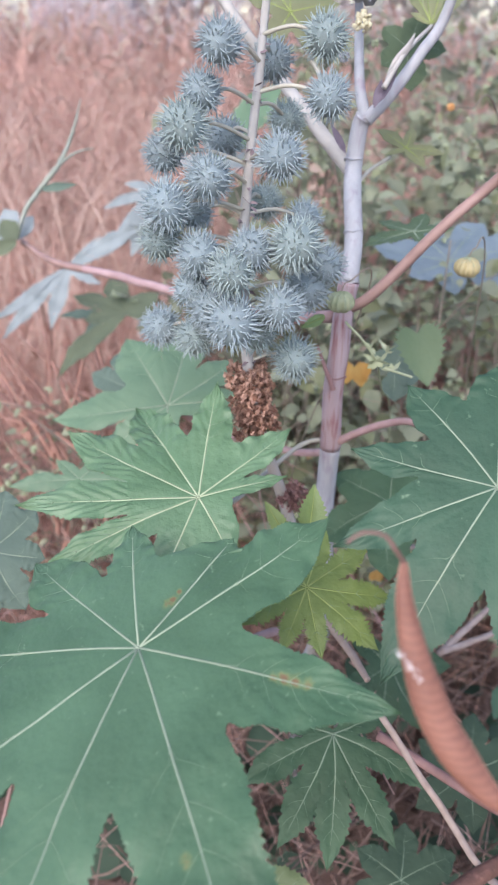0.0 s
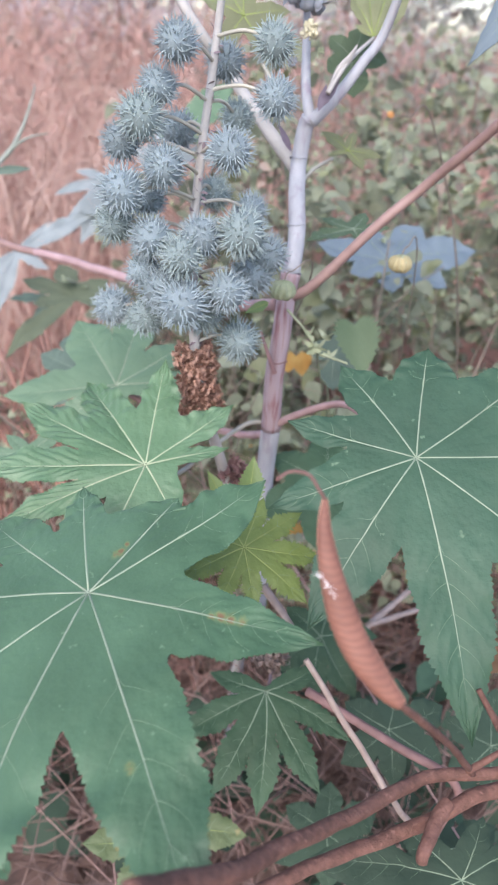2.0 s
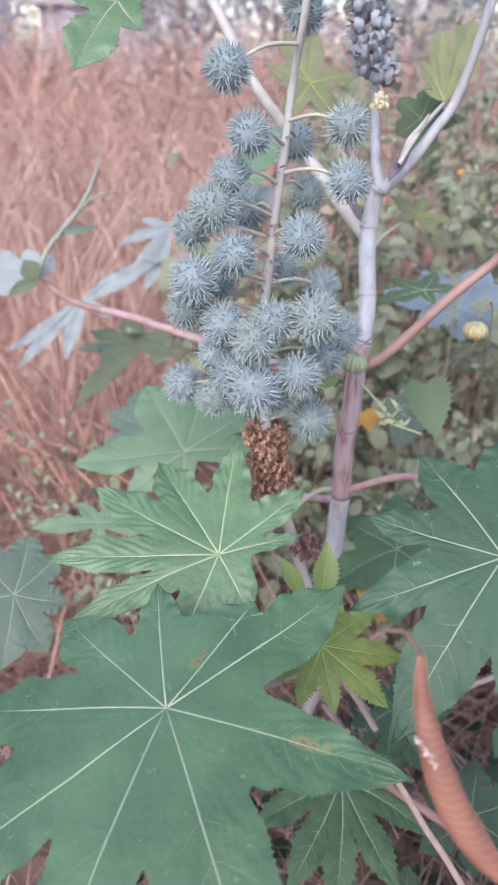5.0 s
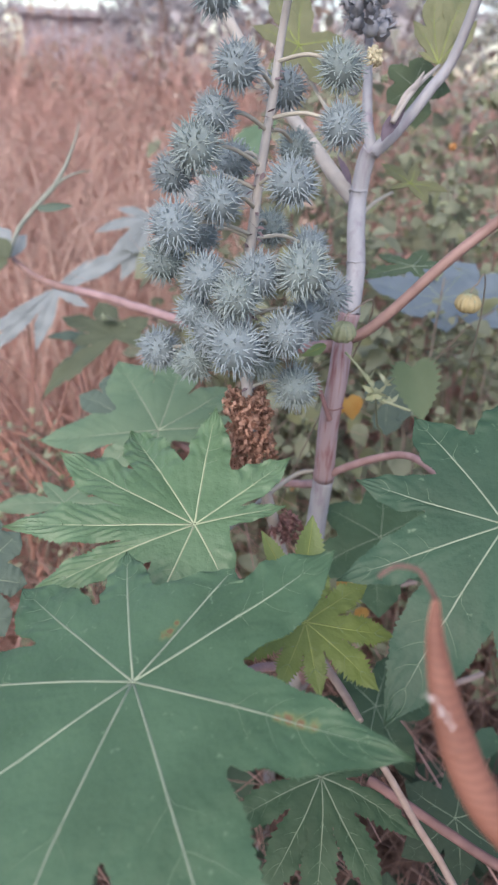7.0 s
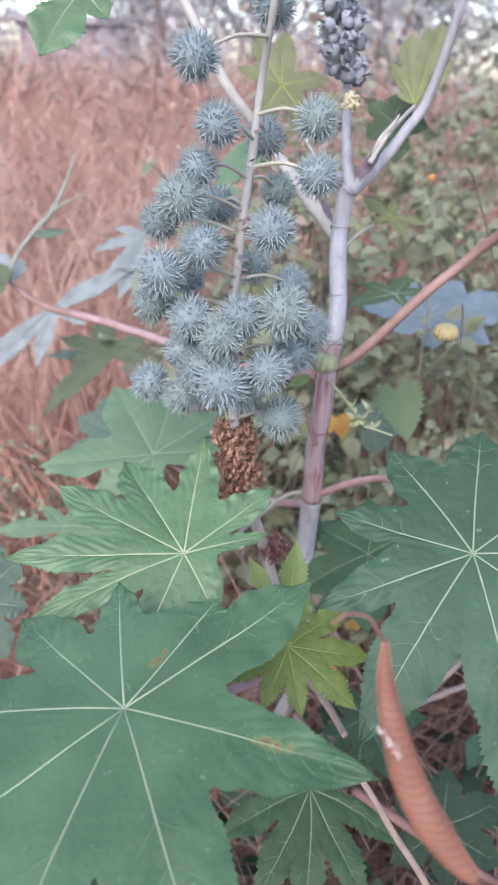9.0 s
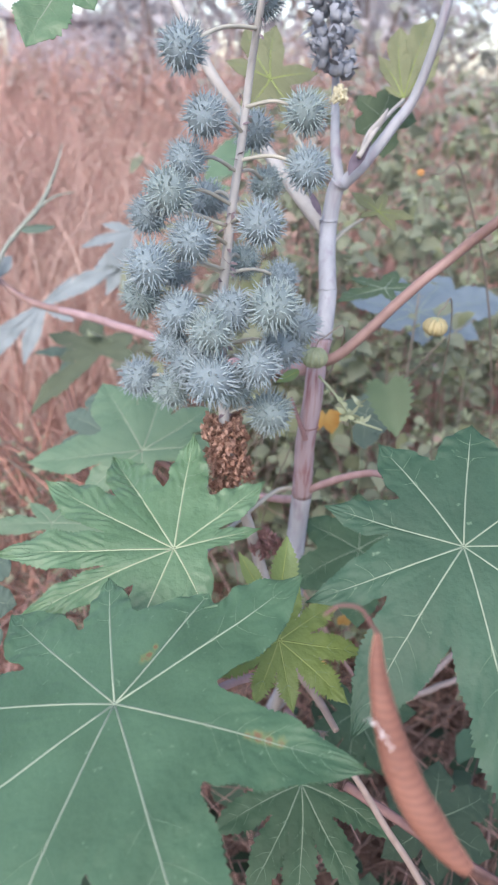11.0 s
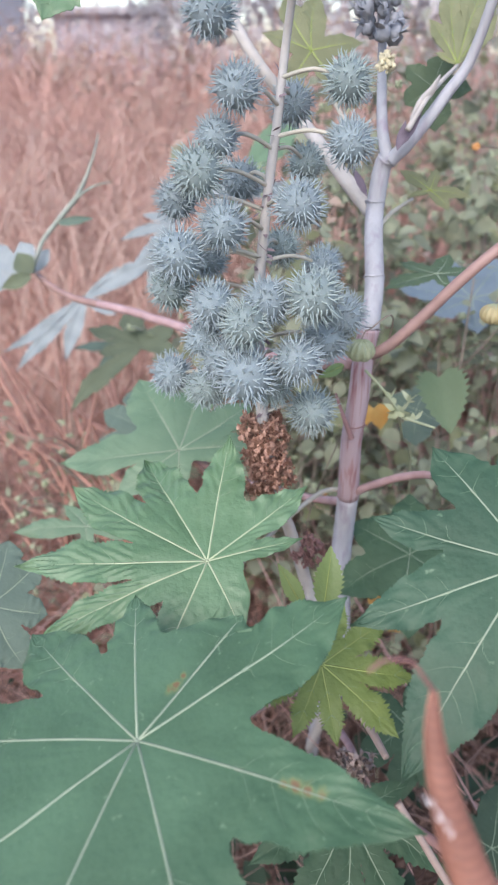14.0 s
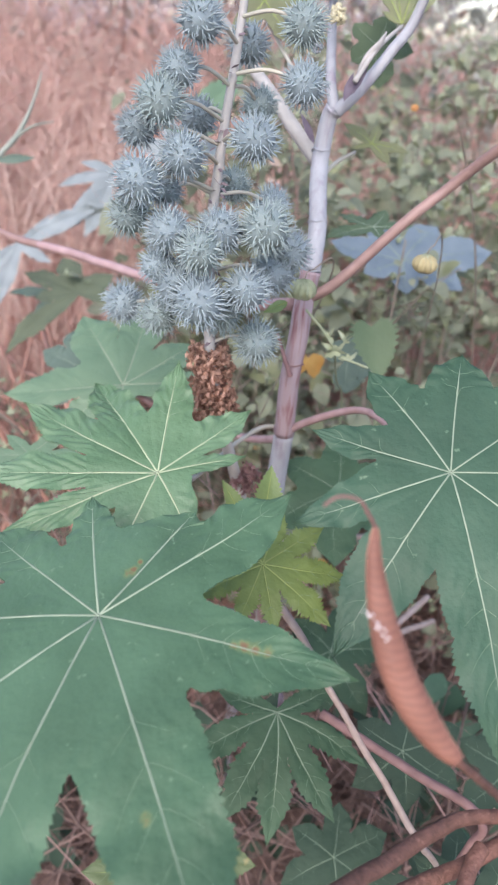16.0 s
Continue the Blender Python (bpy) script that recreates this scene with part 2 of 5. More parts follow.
STRAW_RED = surface("straw_salmon", (0.22, 0.11, 0.08), (0.42, 0.235, 0.18), 0.75, 30, 6, 0.3, 300, 0.05, 0.25)
STRAW_PALE = surface("straw_pale", (0.55, 0.38, 0.31), (0.72, 0.55, 0.46), 0.7, 30, 3, 0.2, 300, 0.15, 0.2)
STRAW = surface("straw_red", (0.40, 0.225, 0.175), (0.72, 0.475, 0.395), 0.75, 30, 1.5, 0.2, 300, 0.15, 0.3)
SOIL = surface("soil_red_brown", (0.13, 0.086, 0.07), (0.26, 0.172, 0.142), 0.95, 18, 2.0, 1.0, 60)
CANE_BROWN = surface("cane_mauve_brown", (0.16, 0.088, 0.08), (0.26, 0.155, 0.145), 0.75, 120, 30, 0.4, 400, 0, 0.15)
# litter brown, taken darker to stand in for shade under the leaves
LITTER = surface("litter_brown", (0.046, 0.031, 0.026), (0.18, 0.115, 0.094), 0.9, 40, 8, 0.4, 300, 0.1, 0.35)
BRUSH = surface("brushwood_brown", (0.085, 0.057, 0.047), (0.25, 0.165, 0.135), 0.9, 40, 8, 0.4, 300, 0, 0.35)
BUD = surface("bud_grey_purple", (0.185, 0.205, 0.23), (0.315, 0.345, 0.38), 0.8, 160, 60, 0.4, 600, 0, 0.25)
FLOWER = surface("flower_cream", (0.62, 0.58, 0.36), (0.78, 0.74, 0.54), 0.6, 200, 60, 0.2, 600, 0.2)
FRUIT_YELLOW = surface("fruit_yellowing", (0.30, 0.27, 0.14), (0.42, 0.37, 0.21), 0.65, 120, 40, 0.3, 500, 0.1)
FLOWER_ORANGE = surface("flower_orange", (0.62, 0.30, 0.10), (0.7, 0.42, 0.18), 0.6, 200, 60, 0.2, 600, 0.2)
PALE_GREEN = surface("calyx_pale_green", (0.27, 0.33, 0.19), (0.4, 0.45, 0.31), 0.7, 200, 60, 0.2, 600, 0.2)
# crown colour lifted to pale grey-mauve: distance haze painted into the leaves
TREE_LEAF_HAZE = surface("tree_leaf_painted_haze", (0.49, 0.48, 0.49), (0.61, 0.6, 0.61), 0.85, 2, 0.4, 0.2, 30, 0.42, 0.1)
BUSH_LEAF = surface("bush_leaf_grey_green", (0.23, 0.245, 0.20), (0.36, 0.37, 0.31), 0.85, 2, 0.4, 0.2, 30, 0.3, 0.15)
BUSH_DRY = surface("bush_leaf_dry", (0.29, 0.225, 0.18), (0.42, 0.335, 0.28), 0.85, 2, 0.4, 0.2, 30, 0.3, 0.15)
# bark lightened too, as part of the painted haze
TREE_BARK = surface("tree_bark_painted_haze", (0.19, 0.16, 0.15), (0.3, 0.26, 0.24), 0.9, 5, 1, 0.6, 30)
PLASTER = surface("plaster_white", (0.68, 0.66, 0.66), (0.8, 0.78, 0.78), 0.9, 3, 0.5, 0.2, 40)
PLASTER_MAUVE = surface("plaster_mauve_grey", (0.44, 0.41, 0.46), (0.54, 0.51, 0.56), 0.9, 3, 0.5, 0.2, 40)
ROOF = surface("roof_grey", (0.40, 0.38, 0.42), (0.50, 0.48, 0.52), 0.8, 3, 0.5, 0.3, 20)
GLASS_DARK = surface("window_dark", (0.03, 0.035, 0.04), (0.05, 0.055, 0.06), 0.2, 3, 0.5, 0.0, 20)


# ---- mesh helpers ----
class Geo:
    """Vertices and faces gathered into one mesh."""

    def __init__(self):
        self.v, self.f = [], []

    def add(self, verts, faces):
        k = len(self.v)
        self.v.extend(tuple(p) for p in verts)
        self.f.extend(tuple(i + k for i in q) for q in faces)

    def tube(self, pts, radii, sides=8, flat=1.0, ridge=0.0):
        pts = [Vector(p) for p in pts]
        n = len(pts)
        if isinstance(radii, (int, float)):
            radii = [radii] * n
        side = None
        flute = [1 + ridge * random.uniform(-1, 1) for k in range(sides)] if ridge else [1] * sides
        verts, faces = [], []
        for i, p in enumerate(pts):
            d = (pts[min(i + 1, n - 1)] - pts[max(i - 1, 0)]).normalized()
            if side is None:
                side = d.orthogonal().normalized()
            side = (side - d * side.dot(d)).normalized()
            up = d.cross(side)
            for k in range(sides):
                a = 2 * math.pi * k / sides
                verts.append(p + radii[i] * flute[k] * (math.cos(a) * side + flat * math.sin(a) * up))
        for i in range(n - 1):
            for k in range(sides):
                a, b = i * sides + k, i * sides + (k + 1) % sides
                faces.append((a, b, b + sides, a + sides))
        faces.append(tuple(reversed(range(sides))))
        faces.append(tuple(range((n - 1) * sides, n * sides)))
        self.add(verts, faces)

    def ball(self, c, r, seg=8, rings=6, shape=(1, 1, 1), rough=0.0):
        c = Vector(c)
        verts, faces = [c + Vector((0, 0, r * shape[2]))], []
        for i in range(1, rings):
            th = math.pi * i / rings
            for k in range(seg):
                ph = 2 * math.pi * k / seg
                rr = r * (1 + rough * random.uniform(-1, 1))
                verts.append(c + Vector((rr * math.sin(th) * math.cos(ph) * shape[0], rr * math.sin(th) * math.sin(ph) * shape[1], rr * math.cos(th) * shape[2])))
        verts.append(c - Vector((0, 0, r * shape[2])))
        for k in range(seg):
            faces.append((0, 1 + k, 1 + (k + 1) % seg))
            for i in range(rings - 2):
                a, b = 1 + i * seg + k, 1 + i * seg + (k + 1) % seg
                faces.append((a, a + seg, b + seg, b))
            a = 1 + (rings - 2) * seg
            faces.append((a + k, len(verts) - 1, a + (k + 1) % seg))
        self.add(verts, faces)

    def box(self, lo, hi):
        x0, y0, z0 = lo
        x1, y1, z1 = hi
        self.add([(x0, y0, z0), (x1, y0, z0), (x1, y1, z0), (x0, y1, z0), (x0, y0, z1), (x1, y0, z1), (x1, y1, z1), (x0, y1, z1)],
                 [(0, 3, 2, 1), (4, 5, 6, 7), (0, 1, 5, 4), (1, 2, 6, 5), (2, 3, 7, 6), (3, 0, 4, 7)])

    def mesh(self, name, material, smooth=True):
        me = bpy.data.meshes.new(name)
        me.from_pydata(self.v, [], self.f)
        me.materials.append(material)
        if smooth:
            me.polygons.foreach_set("use_smooth", [True] * len(me.polygons))
        me.update()
        return me


def thing(name, base, label, category, group=""):
    ob = new(name)
    ob.empty_display_size = 0.02
    ob.location = base
    return tagged(ob, label, category, group)


def part(name, geo, material, parent, label="", smooth=True):
    """One mesh object, built in world places, under a thing or a part."""
    ob = new(name, geo.mesh(name, material, smooth) if isinstance(geo, Geo) else geo)
    ob.parent = parent
    if parent.type == "EMPTY":
        ob.matrix_parent_inverse = Matrix.Translation(-parent.location)
    if label:
        ob["label"] = label
    return ob


def stuff(name, geo, material, label, category, smooth=True):
    return tagged(new(name, geo.mesh(name, material, smooth)), label, category, kind="stuff")


def smooth_line(pts, steps=6):
    """A Catmull-Rom line through the points."""
    pts = [Vector(p) for p in pts]
    out = []
    for i in range(len(pts) - 1):
        p0, p1, p2, p3 = pts[max(i - 1, 0)], pts[i], pts[i + 1], pts[min(i + 2, len(pts) - 1)]
        for k in range(steps):
            t = k / steps
            out.append(0.5 * ((2 * p1) + (p2 - p0) * t + (2 * p0 - 5 * p1 + 4 * p2 - p3) * t * t + (3 * p1 - p0 - 3 * p2 + p3) * t ** 3))
    return out + [pts[-1]]


def taper(n, a, b):
    return [a + (b - a) * i / (n - 1) for i in range(n)]


def wobble(p, amount, scale):
    p = Vector(p)
    return p + amount * Vector(noise.noise_vector(p * scale))


# ---- castor plant ----
def palmate_leaf(parent, centre, normal, lobes, blade_material, vein_material, sinus=0.45, fold=0.10, quilt=0.014, tooth=0.016,
                 rows=60, vein=0.0007, wave=0.02, label="", cuts=(), curl=0.022, sway=0.05, across=5):
    """A palmate leaf: lobes of (angle, length, half width, droop) round a centre, with raised veins and a toothed edge.
    A half width may be a pair: the anticlockwise and the clockwise side."""
    n = Vector(normal).normalized()
    e1 = (Vector((1, 0, 0)) - n * n.x).normalized()
    e2 = n.cross(e1)
    c = Vector(centre)
    lobes = sorted(lobes)
    count, K, C = len(lobes), 8, across
    size = max(b[1] for b in lobes)
    seed = Vector((c.x * 91, c.y * 57, c.z * 33))
    blade, fine, mains = Geo(), Geo(), []
    dirs = [Vector((math.cos(radians(b[0])), math.sin(radians(b[0])))) for b in lobes]
    gaps, notches, given = [], [], cuts
    for i in range(count):
        j = (i + 1) % count
        gap = radians((lobes[j][0] - lobes[i][0]) % 360)
        mid = radians(lobes[i][0]) + gap / 2
        reach = sinus * min(lobes[i][1], lobes[j][1]) * min(1.0, 1.15 - 0.3 * gap)
        if gap > 1.9:
            reach *= 0.35
        for a, far in given:
            if (a - lobes[i][0]) % 360 < math.degrees(gap):
                mid, reach = radians(a), far
        gaps.append(gap)
        notches.append(Vector((math.cos(mid), math.sin(mid))) * reach)
    start = []
    for i in range(count):
        start.append(0.5 * (notches[i - 1].dot(dirs[i]) + notches[i].dot(dirs[i])))

    def lift(p, k, extra=0.0):
        r = p.length
        z = extra - k * r * r + wave * size * noise.noise(Vector((p.x, p.y, 0)) * (3.0 / size) + seed) * min(1.0, 2.5 * r / size)
        return c + e1 * p.x + e2 * p.y + n * z

    for i, (angle, length, half, droop) in enumerate(lobes):
        d, base = dirs[i], max(start[i], 0.02 * length)
        perp = Vector((-d.y, d.x))
        own = droop / length ** 2
        phase, ripple, bow = random.random(), random.uniform(2.0, 3.4), random.uniform(0.4, 1.0) * sway * random.choice((1, -1))

        def bowed(p, hold=1.0):
            s = p.dot(d) / length
            return p + perp * bow * length * hold * (4 * max(s, 0) * max(1 - s, 0) + 0.25 * noise.noise(Vector((9 * s, i * 5.0, 0)) + seed) * max(s, 0) * max(1 - s, 0) * 4)

        halves = half if isinstance(half, tuple) else (half, half)
        for side in (1, -1):
            half = halves[0] if side == 1 else halves[1]
            saw = []
            while len(saw) <= K + rows:
                span, big = random.randint(2, 4), random.uniform(0.5, 1.3)
                saw += [big * (2 * (q + 1) / span - 1) for q in range(span)]
            cut = notches[i] if side == 1 else notches[i - 1]
            w0 = abs(cut.dot(perp))
            other = lobes[(i + side) % count]
            shared = (own + other[3] / other[1] ** 2) / 2
            grid = []
            for j in range(K + rows + 1):
                if j <= K:
                    t = 0.0
                    m, e, jag = d * (base * j / K), cut * (j / K), Vector((0, 0))
                    w = w0 * j / K
                else:
                    t = (j - K) / rows
                    m = d * (base + (length - base) * t)
                    off = cut - d * base
                    ease = (1 - t) ** 3
                    w = w0 * ease + half * math.sin(math.pi * (0.3 + 0.7 * t)) ** 1.1 * (1 - ease)
                    w = max(w, 0) * (1 + 0.10 * noise.noise(Vector((7 * t, i * 3.1, side)) + seed))
                    step = saw[j] * tooth * length * (0.35 + 0.65 * math.sin(math.pi * t)) * min(1, 3 * (1 - t))
                    e = m + perp * side * w + d * (off.dot(d)) * (1 - t) ** 3
                    jag = perp * side * 0.75 * step + d * 0.12 * step
                    if j == K + rows:
                        e, jag = m.copy(), Vector((0, 0))
                line = []
                for q in range(C + 1):
                    u = q / C
                    p = bowed(m.lerp(e, u), 1 - u * (1 - t) ** 2 if j > K else 1 - u) + (jag if q == C else jag * 0)
                    k = own + (shared - own) * u * (1 - t)
                    s = p.length / length
                    ridge = min(1.0, 2.6 * s) ** 2 * math.sin(math.pi * (max(6, min(10, length / 0.009)) * (s - 0.3 * u) + phase)) ** 2 * u * (1 - u) * 4
                    line.append(lift(p, k, fold * (w * (1 - ease) + 0.4 * cut.length * ease if j > K else 0.4 * cut.length * j / K) * math.sin(math.pi * u / 2) + quilt * length * 0.5 * ridge
                                     + curl * length * u * u * t * (1 - t) * 2.5 * math.sin(math.pi * ripple * 2 * t + 6.3 * phase + side)))
                grid.append(line)
            verts = [p for line in grid for p in line]
            faces = []
            for j in range(K + rows):
                for q in range(C):
                    a = j * (C + 1) + q
                    quad = (a, a + 1, a + C + 2, a + C + 1)
                    faces.append(quad if side == -1 else quad[::-1])
            blade.add(verts, faces)
            if vein:
                def on_blade(j, u):
                    j, q = min(j, K + rows - 0.001), u * C
                    a, b = int(j), int(q)
                    near = grid[a][b].lerp(grid[a][b + 1], q - b)
                    return near.lerp(grid[a + 1][b].lerp(grid[a + 1][b + 1], q - b), j - a) + n * 0.0001

                for j0 in range(K - 1, K + rows - rows // 4, max(5, int(rows * 0.0085 * max(1.0, length / 0.08) / max(length - base, 0.01)))):
                    ahead, far = rows * random.uniform(0.12, 0.2), random.uniform(0.6, 0.9) if j0 > K + 8 else 0.5
                    path = [on_blade(j0 + ahead * (u + 0.6 * u * u), u) for u in [far * q / 8 for q in range(9)]]
                    fine.tube(path, taper(9, vein * 0.18, vein * 0.04), 4)
        if vein:
            path = []
            for j in range(0, K + rows + 1, 2):
                p = d * (base * j / K if j <= K else base + (length - base) * (j - K) / rows)
                path.append(lift(bowed(p), own, -vein * 0.25))
            main = Geo()
            main.tube(path, [vein * (0.15 + 0.85 * (1 - i / len(path)) ** 1.4) for i in range(len(path))], 6)
            mains.append(main)
    ob = part("leaf_blade", blade, blade_material, parent, label)
    weld = ob.modifiers.new("weld", "WELD")
    weld.merge_threshold = 0.00002
    thick = ob.modifiers.new("thickness", "SOLIDIFY")
    thick.thickness, thick.offset = 0.0004, -1
    crisp = ob.modifiers.new("crisp_rim", "EDGE_SPLIT")
    crisp.split_angle = radians(60)
    if vein:
        mains[0].ball(c + n * 0.0003, vein * 1.5, 10, 6, (1, 1, 0.5))
        for main in mains:
            part("vein", main, vein_material, ob, "pale raised vein")
        tagged(part("vein_network", fine, VEIN_FINE, ob), kind="stuff")
    return ob


def petiole(parent, pts, r0, r1, material, label=""):
    g = Geo()
    line = smooth_line(pts, 7)
    g.tube([wobble(p, r1 * 0.2, 40) for p in line], taper(len(line), r0, r1), 10)
    return part("petiole", g, material, parent, label)


def capsule_meshes(seed, skin, bristle):
    """A three-lobed capsule of radius 1 with soft spines."""
    random.seed(seed)
    body = Geo()
    verts, faces, seg, rings = [], [], 24, 14
    for i in range(rings + 1):
        th = math.pi * i / rings
        for k in range(seg):
            ph = 2 * math.pi * k / seg
            r = 1 + 0.07 * abs(math.cos(1.5 * ph)) * math.sin(th) + 0.02 * random.uniform(-1, 1)
            verts.append((r * math.sin(th) * math.cos(ph), r * math.sin(th) * math.sin(ph), 1.04 * r * math.cos(th)))
    for i in range(rings):
        for k in range(seg):
            a, b = i * seg + k, i * seg + (k + 1) % seg
            faces.append((a, a + seg, b + seg, b))
    body.add(verts, faces)
    spines = Geo()
    total = 235
    for i in range(total):
        z = 1 - 2 * (i + 0.5) / total
        a = i * 2.39996 + random.uniform(-0.22, 0.22)
        r = math.sqrt(max(0, 1 - z * z))
        d = Vector((r * math.cos(a), r * math.sin(a), z + random.uniform(-0.08, 0.08))).normalized()
        side = Vector((random.uniform(-1, 1), random.uniform(-1, 1), random.uniform(-1, 1)))
        side = (side - d * side.dot(d)).normalized() * random.uniform(0.05, 0.34)
        length = random.uniform(0.38, 0.68)
        pts = [d * (0.95 + length * t) + side * t * t for t in (0, 0.18, 0.45, 0.75, 1.0)]
        spines.tube(pts, [0.078, 0.05, 0.035, 0.024, 0.011], 5)
    return body.mesh("capsule", skin), spines.mesh("spine_cover", bristle)


def crumbs(g, a, b, radius, count, size):
    """Crumpled dry flower remains heaped round a line."""
    a, b = Vector(a), Vector(b)
    axis = (b - a).normalized()
    s = axis.orthogonal().normalized()
    t = axis.cross(s)
    for i in range(count):
        ang, rr = random.uniform(0, 2 * math.pi), radius * random.uniform(0.35, 1.0)
        p = a.lerp(b, random.random()) + (math.cos(ang) * s + math.sin(ang) * t) * rr
        for k in range(9):
            d = Vector((random.uniform(-1, 1), random.uniform(-1, 1), random.uniform(-1, 1))).normalized()
            e = d.orthogonal().normalized()
            f = d.cross(e)
            q = size * random.uniform(0.6, 1.2)
            mid = p + d * q * 0.6 + e * q * 0.2
            g.add([p - f * q * 0.15, p + f * q * 0.15, mid + f * q * 0.32, p + d * q - e * q * 0.2, mid - f * q * 0.32],
                  [(0, 1, 2), (0, 2, 4), (2, 3, 4)])
        g.ball(p, size * 0.2, 6, 4, (1, 1, 1), 0.5)


def small_leaf(g, base, direction, length, width, normal=None, curl=0.15):
    """A pointed oval leaf, folded along its midrib, of nine faces or so."""
    d = Vector(direction).normalized()
    n = Vector(normal) if normal else Vector((random.uniform(-0.5, 0.5), random.uniform(-0.8, 0.2), 1))
    s = d.cross(n).normalized()
    n = s.cross(d)
    rows = ((0.0, 0.05), (0.2, 0.75), (0.45, 1.0), (0.7, 0.72), (1.0, 0.04))
    verts, faces = [], []
    for t, w in rows:
        m = Vector(base) + d * length * t - n * curl * length * t * t
        verts += [m + s * width * w * 0.5 + n * 0.12 * width * w, m, m - s * width * w * 0.5 + n * 0.12 * width * w]
    for i in range(len(rows) - 1):
        a = 3 * i
        faces += [(a, a + 1, a + 4, a + 3), (a + 1, a + 2, a + 5, a + 4)]
    g.add(verts, faces)


def toothed_leaf(g, base, tip, width, normal, teeth=9, fold=0.25, droop=0.1, sweep=0.3):
    """A folded pointed leaf with a saw-toothed edge."""
    a, b = Vector(base), Vector(tip)
    d = b - a
    length = d.length
    d.normalize()
    s = d.cross(Vector(normal)).normalized()
    n = s.cross(d)
    rows = teeth * 3
    verts, faces = [], []
    for i in range(rows + 1):
        t = i / rows
        w = 0.5 * width * math.sin(math.pi * min(1, 0.06 + 0.94 * t) ** 0.8) + 0.0002
        w *= 1 + 0.25 * ((i % 3) / 2 - 0.5)
        m = a + d * length * t - n * droop * length * t * t
        for u in (-1, -0.5, 0, 0.5, 1):
            verts.append(m + s * w * u + n * fold * w * abs(u) + d * (sweep * w * abs(u) * (1 - t)))
    for i in range(rows):
        for q in range(4):
            k = i * 5 + q
            faces.append((k, k + 1, k + 6, k + 5))
    g.add(verts, faces)


castor = thing("castor_plant", (0.06, 0.62, 0.0), "tall castor plant with blue spiny seed capsules and broad palmate leaves", "plant")


def stem_piece(name, pts, r0, r1, material, label="", swell=0.0):
    g = Geo()
    line = smooth_line(pts, 8)
    radii = [r * (1 + 0.06 * math.exp(-(i / 2.0) ** 2) + swell * math.exp(-((i - len(line) + 1) / 2.0) ** 2) + 0.03 * noise.noise(Vector((i * 0.7, 0, 0))))
             for i, r in enumerate(taper(len(line), r0, r1))]
    g.tube([wobble(p, r1 * 0.15, 30) for p in line], radii, 16)
    return part(name, g, material, castor, label)


def node_ring(centre, axis, radius, material, label):
    g = Geo()
    a = Vector(axis).normalized()
    s = a.orthogonal().normalized()
    t = a.cross(s)
    pts = [Vector(centre) + radius * (math.cos(x) * s + math.sin(x) * t) + a * 0.0006 * math.sin(3 * x) for x in [2 * math.pi * k / 24 for k in range(25)]]
    g.tube(pts, [0.00065 + 0.0003 * noise.noise(p * 900) for p in pts], 6)
    return part("node_scar", g, material, castor, label)


# main stem, from the ground to the fork and beyond
stem_piece("lower_stem", [(0.06, 0.62, -0.02), (0.062, 0.6, 0.3), (0.0559, 0.4098, 0.5899), (0.0558, 0.4303, 0.6954), (0.0569, 0.4275, 0.7504)], 0.00805, 0.00679, STEM_PALE, "lavender-grey stem with a waxy bloom", 0.02)
stem_piece("middle_stem", [(0.0569, 0.4275, 0.7504), (0.0561, 0.422, 0.8009), (0.0586, 0.4216, 0.8403), (0.0615, 0.426, 0.8679)], 0.00699, 0.00615, STEM_PINK, "mauve stem streaked with dark red", 0.1)
stem_piece("upper_stem", [(0.0615, 0.426, 0.8679), (0.0643, 0.4399, 0.892), (0.0636, 0.4556, 0.9191), (0.0641, 0.4623, 0.9328), (0.0662, 0.4629, 0.9518), (0.0684, 0.4608, 0.9582)], 0.00580, 0.00503, STEM_PALE, "lavender-grey stem with a waxy bloom", 0.1)
for c, a, r in (((0.0569, 0.4285, 0.7522), (0.05, 0.1, 1), 0.00719), ((0.0566, 0.4219, 0.807), (0.05, 0.1, 1), 0.00665)):
    node_ring(c, a, r, SCAR, "brown ring-shaped leaf scar")
for c, a, r in (((0.0615, 0.4262, 0.8679), (0.1, 0.35, 1), 0.0060), ((0.0642, 0.4413, 0.8944), (0, 0.5, 1), 0.00560), ((0.0641, 0.4624, 0.9332), (0.1, 0.3, 1), 0.00530)):
    node_ring(c, a, r, STEM_PALE, "raised pale ring at a joint of the stem")
stem_piece("spike_branch", [(0.0694, 0.4591, 0.9553), (0.0661, 0.4684, 0.9712), (0.0654, 0.4801, 0.9916), (0.0654, 0.4952, 1.0177), (0.0595, 0.483, 1.0478)], 0.00369, 0.00201, STEM_PALE)
stem_piece("side_branch", [(0.0694, 0.4597, 0.9561), (0.0825, 0.4611, 0.9687), (0.0995, 0.4679, 0.9904), (0.1129, 0.4735, 1.0101), (0.122, 0.4646, 1.06), (0.1236, 0.4822, 1.0942)], 0.00402, 0.00224, STEM_PALE)
stem_piece("side_branch", [(0.0629, 0.4661, 0.9273), (0.0494, 0.4803, 0.9418), (0.0342, 0.502, 0.9594), (0.0184, 0.5298, 0.9776), (-0.0115, 0.5344, 1.012), (-0.0356, 0.5558, 1.052), (-0.0518, 0.5719, 1.0821)], 0.0048, 0.0032, STALK)

